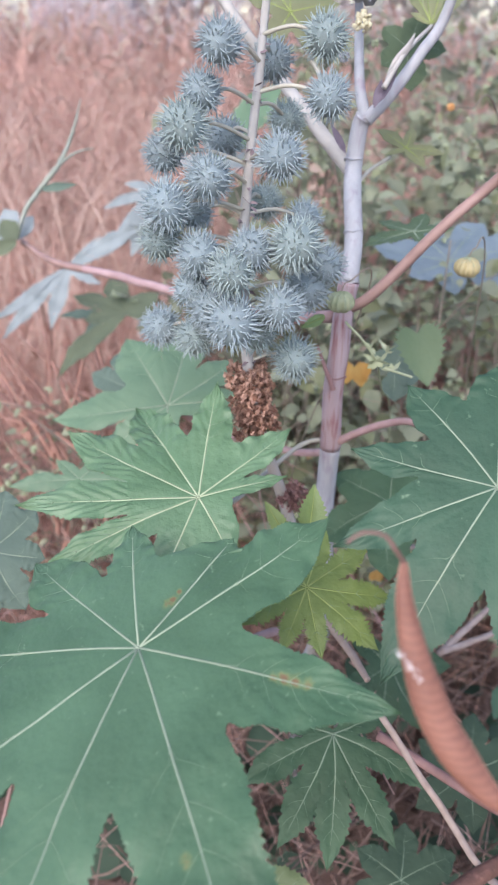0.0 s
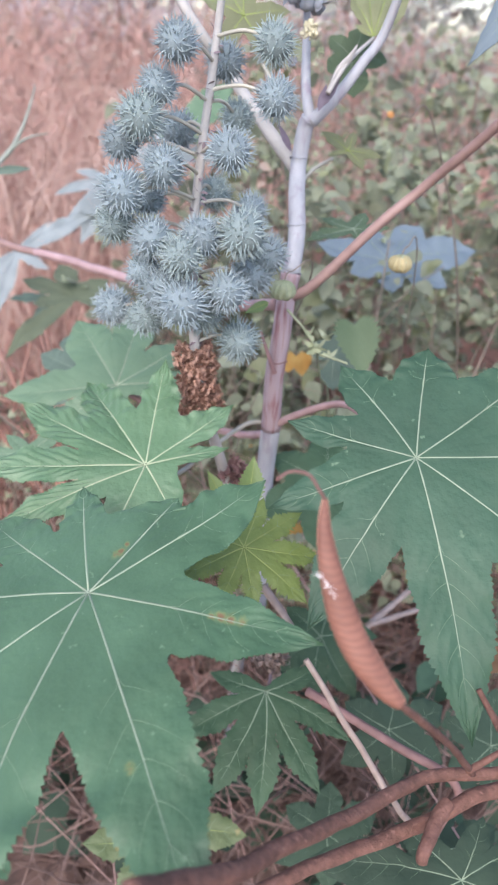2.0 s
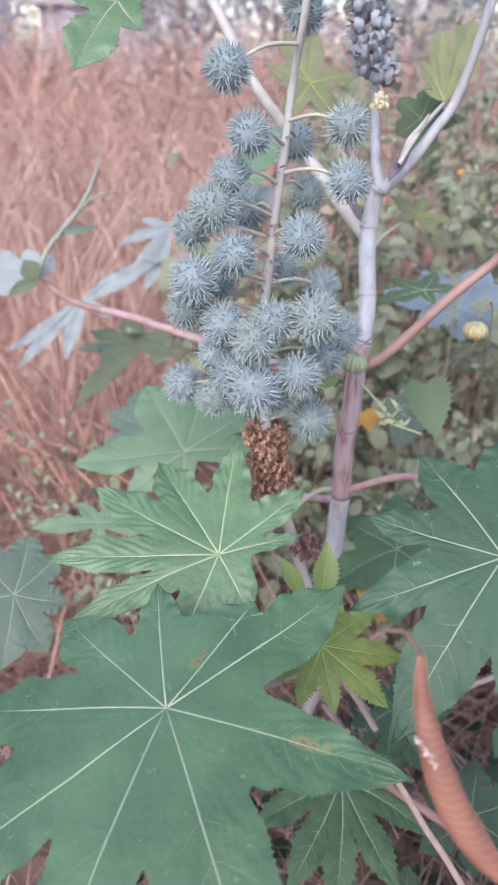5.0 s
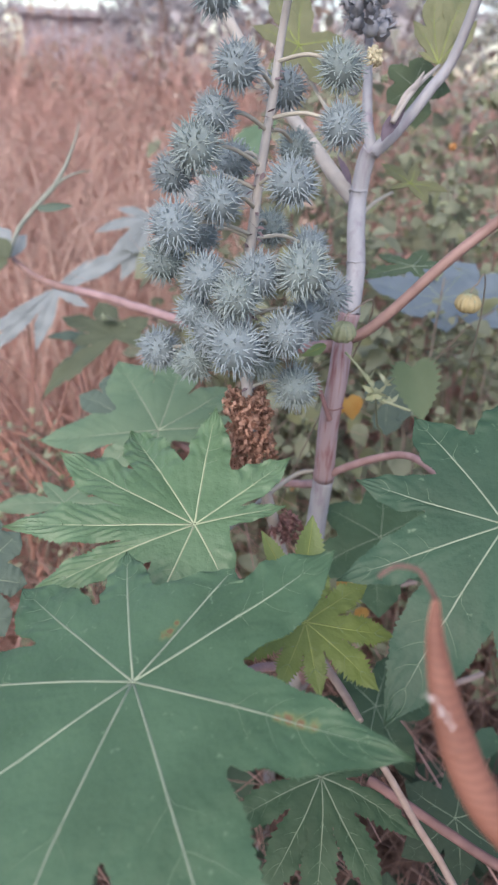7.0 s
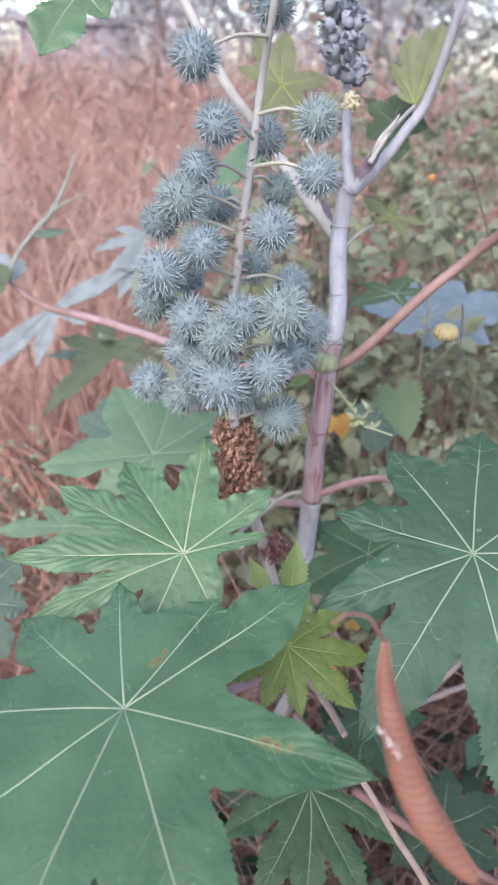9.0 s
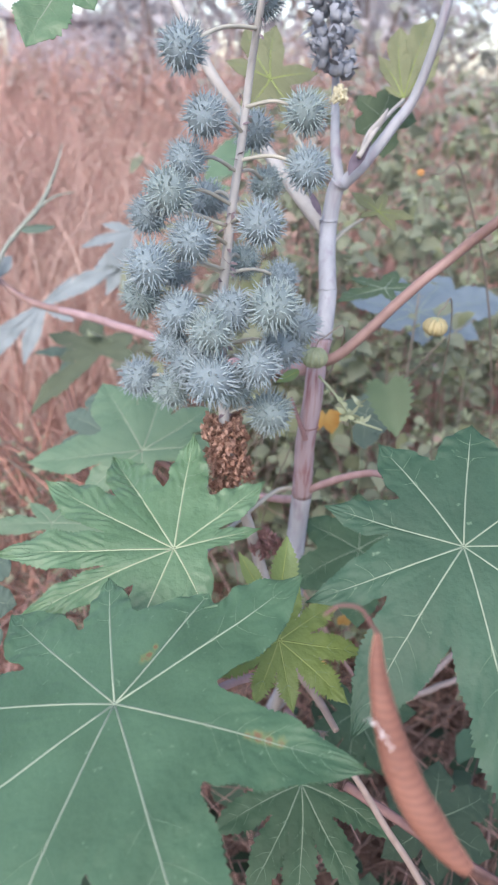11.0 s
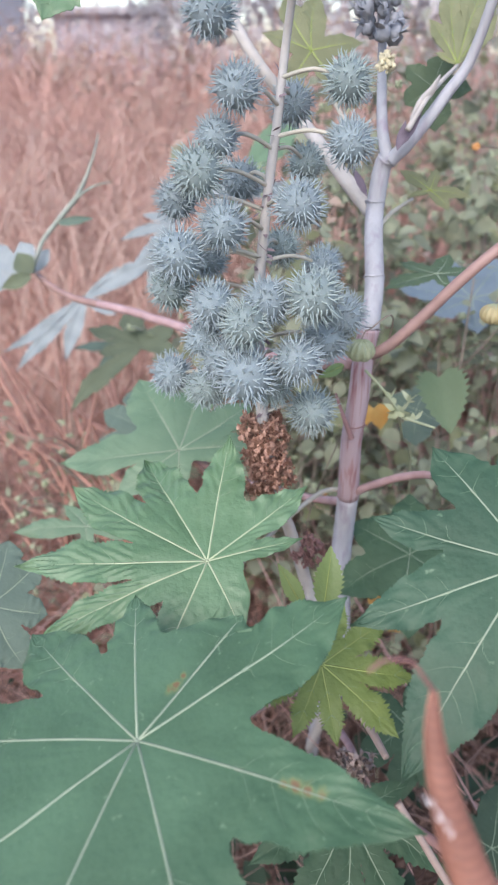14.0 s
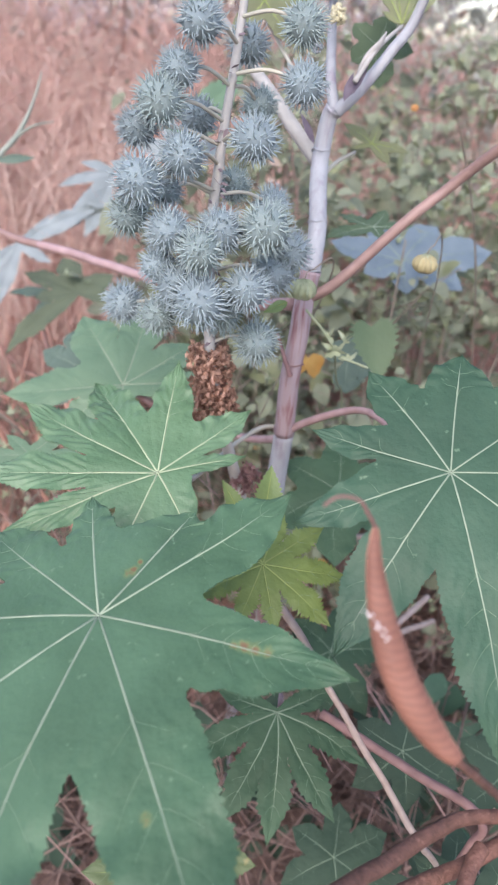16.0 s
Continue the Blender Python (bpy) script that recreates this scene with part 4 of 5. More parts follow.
palmate_leaf(castor, (-0.0467, 1.3944, 0.7915), (0, -0.85, 0.55), [(175, 0.092, 0.0165, 0.000), (-161, 0.059, 0.0118, 0.000), (117, 0.085, 0.0153, 0.000), (67, 0.074, 0.0149, 0.000), (7, 0.100, 0.0201, 0.000)], LEAF_BLUE, VEIN, sinus=0.45, rows=30, vein=0, label='glaucous blue leaf behind the spike')
palmate_leaf(castor, (-0.0416, 1.3348, 0.8335), (0.2, -0.7, 0.65), [(53, 0.182, 0.0365, 0.000), (11, 0.061, 0.0122, 0.000), (-107, 0.069, 0.0137, 0.000), (-176, 0.032, 0.0064, 0.000)], LEAF_MID, VEIN, sinus=0.2, rows=30, vein=0, label='long green leaf far behind the spike')
# filler leaves near the ground, shade painted into their dark green
palmate_leaf(castor, (0.1402, 0.288, 0.5903), (0, -0.4, 1), [(-150, 0.040, 0.0113, 0.010), (146, 0.035, 0.0098, 0.000), (73, 0.038, 0.0107, 0.000), (21, 0.045, 0.0127, 0.000), (-28, 0.043, 0.0122, 0.010), (-91, 0.035, 0.0098, 0.010)], LEAF_LOW_SHADE, VEIN_SHADE, sinus=0.65, rows=30, vein=0.0003, label='leaf near the ground with shade painted into its colour')
palmate_leaf(castor, (0.2189, 0.289, 0.5705), (0, -0.4, 1), [(-146, 0.044, 0.0122, 0.010), (147, 0.037, 0.0103, 0.000), (71, 0.044, 0.0124, 0.000), (19, 0.051, 0.0144, 0.000), (-34, 0.045, 0.0125, 0.010), (-97, 0.036, 0.0102, 0.010)], LEAF_LOW_SHADE, VEIN_SHADE, sinus=0.65, rows=30, vein=0.0003, label='leaf near the ground with shade painted into its colour')
palmate_leaf(castor, (0.1025, 0.2659, 0.505), (0, -0.4, 1), [(-156, 0.041, 0.0113, 0.010), (146, 0.034, 0.0096, 0.000), (78, 0.036, 0.0100, 0.000), (20, 0.043, 0.0121, 0.000), (-36, 0.042, 0.0116, 0.010), (-92, 0.035, 0.0097, 0.010)], LEAF_LOW_SHADE, VEIN_SHADE, sinus=0.65, rows=30, vein=0.0003, label='leaf near the ground with shade painted into its colour')
palmate_leaf(castor, (0.1617, 0.2203, 0.5602), (0, -0.4, 1), [(-153, 0.038, 0.0106, 0.010), (154, 0.031, 0.0088, 0.000), (72, 0.032, 0.0089, 0.000), (17, 0.044, 0.0122, 0.000), (-36, 0.037, 0.0103, 0.010)], LEAF_LOW_SHADE, VEIN_SHADE, sinus=0.65, rows=30, vein=0.0003, label='leaf near the ground with shade painted into its colour')
# petioles
for pts, r0, r1, m in (
        ([(0.0586, 0.4266, 0.8489), (0.0718, 0.416, 0.8605), (0.0925, 0.4123, 0.8841), (0.1147, 0.4097, 0.9095), (0.138, 0.406, 0.9332), (0.1689, 0.3561, 0.9881), (0.1797, 0.3532, 1.007)], 0.00343, 0.00272, PETIOLE_RED),
        ([(0.0535, 0.43, 0.8447), (0.0162, 0.4968, 0.8206), (-0.0599, 0.6023, 0.8032), (-0.1309, 0.6695, 0.7997), (-0.1627, 0.6917, 0.7981)], 0.00417, 0.00391, PETIOLE_PINK),
        ([(-0.1615, 0.6917, 0.7981), (-0.1961, 0.715, 0.7983), (-0.2224, 0.736, 0.8048), (-0.2402, 0.7561, 0.8096)], 0.00391, 0.00270, PETIOLE_RED),
        ([(0.0589, 0.4279, 0.7511), (0.0698, 0.414, 0.7671), (0.0859, 0.3955, 0.785), (0.0986, 0.3694, 0.7999), (0.1046, 0.305, 0.816), (0.1022, 0.2435, 0.8375)], 0.00287, 0.00172, PETIOLE_PINK),
        ([(0.0555, 0.4338, 0.7514), (0.0387, 0.4242, 0.7547), (0.0143, 0.3899, 0.7554), (-0.0099, 0.3295, 0.7707), (-0.0243, 0.2817, 0.8039)], 0.00157, 0.00144, PEDICEL),
        ([(0.0549, 0.4025, 0.5972), (0.014, 0.3293, 0.6704), (-0.0266, 0.2336, 0.7446), (-0.0391, 0.183, 0.8069)], 0.00323, 0.00187, PETIOLE_PINK),
        ([(0.0559, 0.4054, 0.5821), (0.041, 0.3311, 0.6735), (0.0308, 0.2707, 0.7488), (0.0262, 0.2406, 0.7847)], 0.00323, 0.00184, PETIOLE_PINK),
        ([(0.0569, 0.4035, 0.5589), (0.0635, 0.344, 0.5958), (0.0498, 0.2667, 0.6519)], 0.00319, 0.00192, PETIOLE_PINK),
        ([(0.0642, 0.4568, 0.9172), (0.0769, 0.4763, 0.925), (0.0931, 0.4995, 0.9291)], 0.00141, 0.00113, PEDICEL),
        ([(0.076, 0.4443, 0.9739), (0.0884, 0.458, 0.9904), (0.1116, 0.5017, 1.0045)], 0.00168, 0.00108, STALK),
        ([(0.0587, 0.4836, 0.9577), (0.0477, 0.5288, 0.9759), (0.0352, 0.5698, 0.9969), (0.0283, 0.5815, 1.0073)], 0.00141, 0.00120, PEDICEL),
        ([(0.0575, 0.4298, 0.7445), (0.0353, 0.4814, 0.7138), (-0.0177, 0.4707, 0.7352), (-0.0585, 0.4632, 0.7623)], 0.00319, 0.00240, PETIOLE_PINK)):
    petiole(castor, pts, r0, r1, m)
for pts, r0, r1 in (([(-0.2411, 0.743, 0.8154), (-0.2325, 0.7582, 0.8416), (-0.215, 0.771, 0.8637), (-0.1998, 0.7803, 0.8796)], 0.00236, 0.00325), ([(-0.1998, 0.7803, 0.8796), (-0.1888, 0.7916, 0.8991), (-0.1801, 0.8056, 0.9232), (-0.1756, 0.8165, 0.9422)], 0.00295, 0.00059), ([(-0.1998, 0.7803, 0.8796), (-0.191, 0.7848, 0.8873), (-0.1781, 0.7888, 0.894), (-0.161, 0.791, 0.8977)], 0.00236, 0.00059)):
    petiole(castor, pts, 0.9 * r0, 0.9 * r1, TWIG_PALE, "thin rolled lobe of a wilted leaf")
for a, b, w, m in (((-0.2135, 0.7637, 0.861), (-0.1778, 0.767, 0.8663), 0.00880, LEAF_MUTED), ((-0.239, 0.7321, 0.8164), (-0.2544, 0.7436, 0.8365), 0.02230, LEAF_DULL), ((-0.239, 0.7315, 0.8154), (-0.2704, 0.7248, 0.8041), 0.01526, LEAF_DULL)):
    g = Geo()
    toothed_leaf(g, a, b, w, (0.2, -1, 0.4))
    part("young_leaf", g, m, castor, "small dark green leaf at the wilted leaf's base")
stem_piece("stipule_stub", [(0.0545, 0.4138, 0.8008), (0.0484, 0.4156, 0.8159), (0.0435, 0.4206, 0.8285)], 0.00180, 0.00072, SCAR)
# small green shoots at the stem's foot
for a, b, w in (((0.0204, 0.2872, 0.7754), (0.0082, 0.2957, 0.7951), 0.0085), ((0.0300, 0.2865, 0.7742), (0.0341, 0.3033, 0.8003), 0.0145), ((0.0439, 0.3917, 0.8585), (0.03, 0.379, 0.8564), 0.006)):
    g = Geo()
    toothed_leaf(g, a, b, w, (0.25, -1, 0.5), 11, 0.3, 0.06, 0.5)
    part("young_leaf", g, LEAF_SHOOT, castor, "small bright green folded shoot leaf with toothed edge")
    g = Geo()
    a, b = Vector(a), Vector(b)
    g.tube([a.lerp(b, t) + Vector((0, -0.0003, 0.0002)) for t in (0, 0.3, 0.6, 0.95)], taper(4, 0.0004, 0.00012), 5)
    part("vein", g, VEIN_YOUNG, castor, "pale midrib of a shoot leaf")


# ---- dry shrub with its seed pod ----
shrub = thing("dry_shrub", (0.16, 0.12, 0.0), "dry reddish-brown shrub branch bearing one long seed pod", "shrub")


def limb(parent, name, pts, r0, r1, material, sides=10, rough=0.12, label="", ridge=0.0):
    g = Geo()
    line = smooth_line(pts, 8)
    radii = [r * (1 + rough * noise.noise(p * 90) + rough * noise.noise(p * 260)) for r, p in zip(taper(len(line), r0, r1), line)]
    g.tube([wobble(p, r1 * 0.4, 60) for p in line], radii, 16 if ridge else sides, 1.0, ridge)
    return part(name, g, material, parent, label)


limb(shrub, "branch", [(-0.0125, 0.0593, 0.8308), (0.0083, 0.0792, 0.8001), (0.0364, 0.1049, 0.771), (0.0718, 0.1329, 0.7473), (0.0992, 0.149, 0.7413), (0.1205, 0.1478, 0.7441), (0.1442, 0.1475, 0.749)], 0.0030, 0.00245, BARK, 10, 0.06, ridge=0.12)
limb(shrub, "branch", [(0.16, 0.12, -0.02), (0.165, 0.125, 0.4), (0.172, 0.1551, 0.7091), (0.1305, 0.1492, 0.729), (0.1001, 0.1391, 0.7249), (0.0653, 0.1269, 0.7259), (0.0296, 0.1087, 0.7364), (0.0122, 0.0999, 0.7373)], 0.0036, 0.00235, BARK, 10, 0.06, ridge=0.12)
limb(shrub, "branch_stub", [(0.1083, 0.1426, 0.7325), (0.1031, 0.1371, 0.732), (0.096, 0.1269, 0.733), (0.0922, 0.1214, 0.7327), (0.0919, 0.1203, 0.7307)], 0.00311, 0.00224, BARK, label="rounded brown stub of a broken branch")
limb(shrub, "twig", [(0.1172, 0.1468, 0.7455), (0.0923, 0.1224, 0.7935), (0.0707, 0.1055, 0.829), (0.0587, 0.0992, 0.8453)], 0.00140, 0.00112, BARK)
limb(shrub, "twig", [(0.11, 0.1399, 0.7565), (0.1256, 0.1431, 0.7673), (0.139, 0.146, 0.7769)], 0.00140, 0.00100, BARK)
limb(shrub, "twig", [(0.1328, 0.1364, 0.7581), (0.1333, 0.1592, 0.7776), (0.14, 0.1961, 0.803)], 0.00232, 0.00192, BARK)
limb(shrub, "twig", [(0.1255, 0.1443, 0.7693), (0.123, 0.157, 0.7702), (0.1179, 0.1624, 0.7779)], 0.00180, 0.00120, BARK)

# the pod: a slightly flattened tube, swollen over each seed, with a curved beak
random.seed(6)
spine = smooth_line([(0.0587, 0.0992, 0.8453), (0.0525, 0.103, 0.8504), (0.0448, 0.1097, 0.8599), (0.0396, 0.1175, 0.8717), (0.0367, 0.1251, 0.8838), (0.0365, 0.1301, 0.8923)], 24)
radii = []
for i in range(len(spine)):
    f = i / (len(spine) - 1)
    r = 0.0041 * min(1, 0.3 + 0.7 * (f / 0.3) ** 0.75) * min(1.0, 0.12 + 0.88 * ((1.0 - f) / 0.5) ** 0.95)
    radii.append(r * (1 + 0.075 * abs(math.sin(i * math.pi / 3.6)) ** 0.7 + 0.015 * random.uniform(-1, 1)))
g = Geo()
g.tube(spine, radii, 20, 0.75)
pod = part("pod", g, POD, shrub, "orange-brown ribbed seed pod")
g = Geo()
line = smooth_line([spine[-1], (0.034, 0.1294, 0.8965), (0.0311, 0.1298, 0.9004), (0.0259, 0.129, 0.9018), (0.0221, 0.1274, 0.9001)], 6)
g.tube(line, taper(len(line), radii[-1], 0.00040), 10)
part("beak", g, POD_TIP, pod, "thin dried curved tip")
for sign in (1, -1):
    g = Geo()
    off = []
    for i, p in enumerate(spine):
        d = (spine[min(i + 1, len(spine) - 1)] - spine[max(i - 1, 0)]).normalized()
        s = d.cross(Vector((0, 1, -0.4))).normalized()
        off.append(p + s * sign * radii[i] * 0.93)
    g.tube(off, 0.00028, 6)
    part("seam", g, POD_RIB, pod, "paler raised seam")
g = Geo()
random.seed(8)
for k in range(45):
    f = random.random()
    c = Vector((0.0342, 0.1168, 0.8772)).lerp(Vector((0.0385, 0.1111, 0.8745)), f)
    g.ball(c + Vector((random.gauss(0, 1), random.gauss(0, 1), random.gauss(0, 1))) * 0.0005, random.uniform(0.0001, 0.00032), 6, 4, (1, 1, 1), 0.3)
part("fluff", g, FLUFF, pod, "tuft of white fluff")

# a withered leaf still hanging on the shrub
random.seed(9)
for foot, tip, width, stalk_from in (((0.158, 0.215, 0.772), (0.151, 0.214, 0.722), 0.022, (0.14, 0.1961, 0.803)),):
    g = Geo()
    a, b = Vector(foot), Vector(tip)
    toothed_leaf(g, a, b, width, (0.2, -1, 0.5), 8, 0.45, 0.05)
    toothed_leaf(g, a, b + Vector((0.012, 0.004, 0.008)), 0.6 * width, (0.7, -1, 0.2), 6, 0.6, 0.06)
    hung = part("withered_leaf", g, LEAF_BROWN, shrub, "curled ochre withered leaf")
    g = Geo()
    g.tube(smooth_line([stalk_from, Vector(stalk_from).lerp(a, 0.5) + Vector((0, 0, 0.006)), a], 5), 0.0008, 6)
    part("leaf_stalk", g, BARK, hung)

# loose dry stalks among the leaves
stalk = thing("dry_stalk", (0.1171, 0.1732, 0.6678), "straight bleached dry stalk leaning in the leaves", "stalk")
limb(stalk, "cane", [(0.0559, 0.2054, 0.7474), (0.0704, 0.1966, 0.7261), (0.0883, 0.1851, 0.7009), (0.105, 0.1788, 0.6745), (0.1446, 0.206, 0.5914), (0.2171, 0.2212, 0.456), (0.2897, 0.228, 0.3264)], 0.00154, 0.00187, TWIG_GREY, 8, 0.05)
stalk = thing("dry_stalk", (0.0618, 0.2582, 0.7073), "short broken grey dry stalk", "stalk")
limb(stalk, "cane", [(0.0444, 0.2959, 0.7126), (0.055, 0.2764, 0.7087), (0.0623, 0.2582, 0.7073)], 0.00273, 0.00177, TWIG_GREY, 8, 0.05)
stalk = thing("dry_stalk", (0.1497, 0.1897, 0.6636), "thick brown dry stalk lying aslant", "stalk")
limb(stalk, "cane", [(0.0698, 0.2521, 0.6716), (0.1128, 0.2203, 0.6673), (0.143, 0.195, 0.6642), (0.141, 0.199, 0.6), (0.12, 0.21, 0.3), (0.12, 0.21, 0.0)], 0.00268, 0.0019, CANE_BROWN, 8, 0.05)
for a, b in (((0.1467, 0.3937, 0.582), (0.2055, 0.4499, 0.5793)), ((0.1489, 0.3948, 0.5839), (0.2103, 0.4391, 0.5606)), ((0.1001, 0.4715, 0.6166), (0.1528, 0.4763, 0.6249))):
    stalk = thing("dry_stalk", a, "thin pale dry stalk behind the leaves", "stalk", "thin stalks")
    limb(stalk, "cane", [a, Vector(a).lerp(Vector(b), 0.5), b], 0.00307, 0.00240, TWIG_GREY, 7, 0.1)


# ---- weeds with small grey-green leaves ----
def weed(base, height, spread, leaves, seed, size=0.017, flowers=2, material=LEAF_OLIVE, bark=WEED_STEM):
    random.seed(seed)
    w = thing("weed", base, "straggly weed with small grey-green leaves and orange flowers" if flowers else "low weed with small dull leaves and pale seed heads" if material is LEAF_OLIVE else "low weed with shade painted into its dark green leaves", "weed", "weeds behind the castor plant")
    b = Vector(base)
    tips = []
    for k in range(7):
        g = Geo()
        a = random.uniform(0, 2 * math.pi)
        out = Vector((math.cos(a), math.sin(a), 0)) * spread * random.uniform(0.3, 1.0)
        h = height * random.uniform(0.75, 1.0)
        pts = [b + out * t ** 1.4 + Vector((0, 0, h * t)) + 0.03 * Vector(noise.noise_vector(Vector((k * 7.0, t * 3, seed)))) for t in (0, 0.25, 0.5, 0.75, 1)]
        line = smooth_line(pts, 4)
        g.tube(line, taper(len(line), 0.0035 if flowers else 0.0016, 0.0008 if flowers else 0.0005), 6)
        tips.append(line)
        stem = part("weed_stem", g, PETIOLE_RED if k % 3 == 0 and flowers else bark, w)
        for m in range(8):
            i = random.randrange(6, len(line) - 1)
            d = Vector((random.uniform(-1, 1), random.uniform(-1, 1), random.uniform(0.1, 0.9))).normalized() * random.uniform(0.05, 0.14)
            side = [line[i], line[i] + d * 0.5 + Vector((0, 0, 0.01)), line[i] + d]
            g = Geo()
            g.tube(side, [0.0012, 0.0009, 0.0005], 5)
            tips.append(side)
            part("side_twig", g, bark, stem)
    foliage, pale, brown, buds = Geo(), Geo(), Geo(), Geo()
    for k in range(leaves):
        line = random.choice(tips)
        p = random.choice(line[len(line) // 3:]) + Vector((random.gauss(0, 1), random.gauss(0, 1), random.gauss(0, 1))) * 0.012
        d = Vector((random.uniform(-1, 1), random.uniform(-1, 1), random.uniform(-0.7, 0.3)))
        s = size * random.choice((0.35, 0.5, 0.7, 0.9, 1.1, 1.5)) * random.uniform(0.8, 1.2)
        which = random.choice((foliage,) * 11 + (pale, pale, brown))
        s *= 0.55 if which is brown else 1
        small_leaf(which, p, d, s, s * random.uniform(0.55, 1.0), None, random.uniform(0, 0.5))
    for k in range(leaves // 4 if material is LEAF_OLIVE else 0):
        p = random.choice(random.choice(tips)[-2:]) + Vector((random.gauss(0, 1), random.gauss(0, 1), random.gauss(0, 1))) * 0.008
        buds.ball(p, random.uniform(0.0016, 0.0042), 6, 4, (1, 1, 1.2), 0.2)
        for q in range(4):
            small_leaf(buds, p, (random.uniform(-1, 1), random.uniform(-1, 1), random.uniform(-0.3, 1)), 0.008, 0.003)
    tagged(part("foliage", foliage, material, w), kind="stuff")
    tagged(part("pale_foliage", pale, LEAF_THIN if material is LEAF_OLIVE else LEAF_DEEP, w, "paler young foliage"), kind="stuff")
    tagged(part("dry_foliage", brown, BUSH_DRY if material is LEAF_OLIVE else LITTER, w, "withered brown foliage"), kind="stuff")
    if buds.v:
        tagged(part("seed_head_mass", buds, PALE_GREEN, w, "pale green seed heads"), kind="stuff")
    for k in range(flowers):
        g = Geo()
        p = random.choice(tips)[-1]
        for q in range(5):
            a = q * 1.2566
            small_leaf(g, p, (math.cos(a), math.sin(a), 0.4), 0.006, 0.005, (0, 0, 1))
        part("flower", g, FLOWER_ORANGE, w, "small orange flower")
    return w


for k, (x, y, h, s) in enumerate(((0.24, 0.72, 0.86, 0.12), (0.36, 0.85, 0.95, 0.16), (0.52, 0.95, 0.9, 0.2), (0.22, 1.05, 0.92, 0.2), (0.42, 1.2, 1.0, 0.22), (0.68, 1.2, 0.98, 0.22),
                                  (0.13, 0.82, 0.72, 0.13), (0.55, 1.55, 1.05, 0.28), (0.85, 1.6, 1.05, 0.28), (0.25, 1.5, 1.0, 0.25), (0.4, 0.65, 0.66, 0.13), (1.1, 1.9, 1.05, 0.3), (0.6, 2.1, 1.1, 0.35))):
    weed((x, y, 0), h, s, 850, 40 + k, 0.018 + 0.008 * (y > 1.1), 2)

# low weeds, their leaf colour darkened in place of canopy shade
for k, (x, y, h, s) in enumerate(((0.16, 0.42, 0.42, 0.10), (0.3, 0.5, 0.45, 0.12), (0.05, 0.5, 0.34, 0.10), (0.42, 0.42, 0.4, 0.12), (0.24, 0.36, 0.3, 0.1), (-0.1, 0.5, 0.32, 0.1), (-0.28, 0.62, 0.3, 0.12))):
    weed((x, y, 0), h, s, 60, 140 + k, 0.034, 0, LEAF_LOW_SHADE, LITTER)

for k, (x, y, h, s) in enumerate(((0.11, 1.15, 0.98, 0.12), (0.05, 1.4, 1.0, 0.14), (0.17, 1.35, 1.02, 0.14), (0.09, 0.98, 0.88, 0.1))):
    weed((x, y, 0), h, s, 520, 340 + k, 0.022, 1)
for k, (x, y, h, s, n, size) in enumerate(((-0.014, 0.92, 0.86, 0.09, 260, 0.03), (-0.05, 1.1, 0.92, 0.11, 300, 0.03), (0.03, 0.84, 0.78, 0.08, 200, 0.026), (-0.17, 0.72, 0.68, 0.05, 260, 0.010), (-0.27, 0.80, 0.64, 0.06, 190, 0.012))):
    weed((x, y, 0), h, s, n, 240 + k, size, 0)

# the nearer sprig by the stem, a toothed leaf and yellowed leaves
sprig = thing("weed_sprig", (0.0972, 0.4115, 0.7728), "thin green weed sprig with a forked calyx beside the stem", "weed")
limb(sprig, "stem", [(0.16, 0.66, 0.0), (0.15, 0.64, 0.4), (0.1193, 0.523, 0.7058), (0.0938, 0.4518, 0.7825), (0.0798, 0.4063, 0.8238)], 0.0010, 0.0006, PALE_GREEN, 6)
for a in (10, 35, 80, 150, 170, 215, 240, 320):
    g = Geo()
    small_leaf(g, (0.0798, 0.4063, 0.8238), (math.cos(radians(a)), -0.3, math.sin(radians(a))), random.uniform(0.003, 0.009), random.uniform(0.0025, 0.005), (random.uniform(-1, 1), -1, random.uniform(-1, 1)), random.uniform(-0.5, 0.8))
    part("sepal", g, PALE_GREEN, sprig)
for c, n in (((0.0855, 0.4085, 0.829), 4), ((0.0905, 0.412, 0.8155), 5), ((0.0745, 0.4055, 0.8325), 3)):
    for k in range(n):
        g = Geo()
        a = random.uniform(0, 6.28)
        small_leaf(g, c, (math.cos(a), random.uniform(-0.5, 0.2), math.sin(a)), random.uniform(0.004, 0.008), random.uniform(0.0018, 0.0036), (random.uniform(-1, 1), -1, random.uniform(-1, 1)), random.uniform(-0.4, 0.7))
        part("sepal", g, PALE_GREEN, sprig)
for pts in ([(0.084, 0.4042, 0.8202), (0.0928, 0.4028, 0.8177), (0.1015, 0.4014, 0.8153)], [(0.0587, 0.4091, 0.8486), (0.0683, 0.404, 0.8397), (0.0798, 0.4063, 0.8238)]):
    limb(sprig, "tendril", pts, 0.0009, 0.0007, PALE_GREEN, 6)


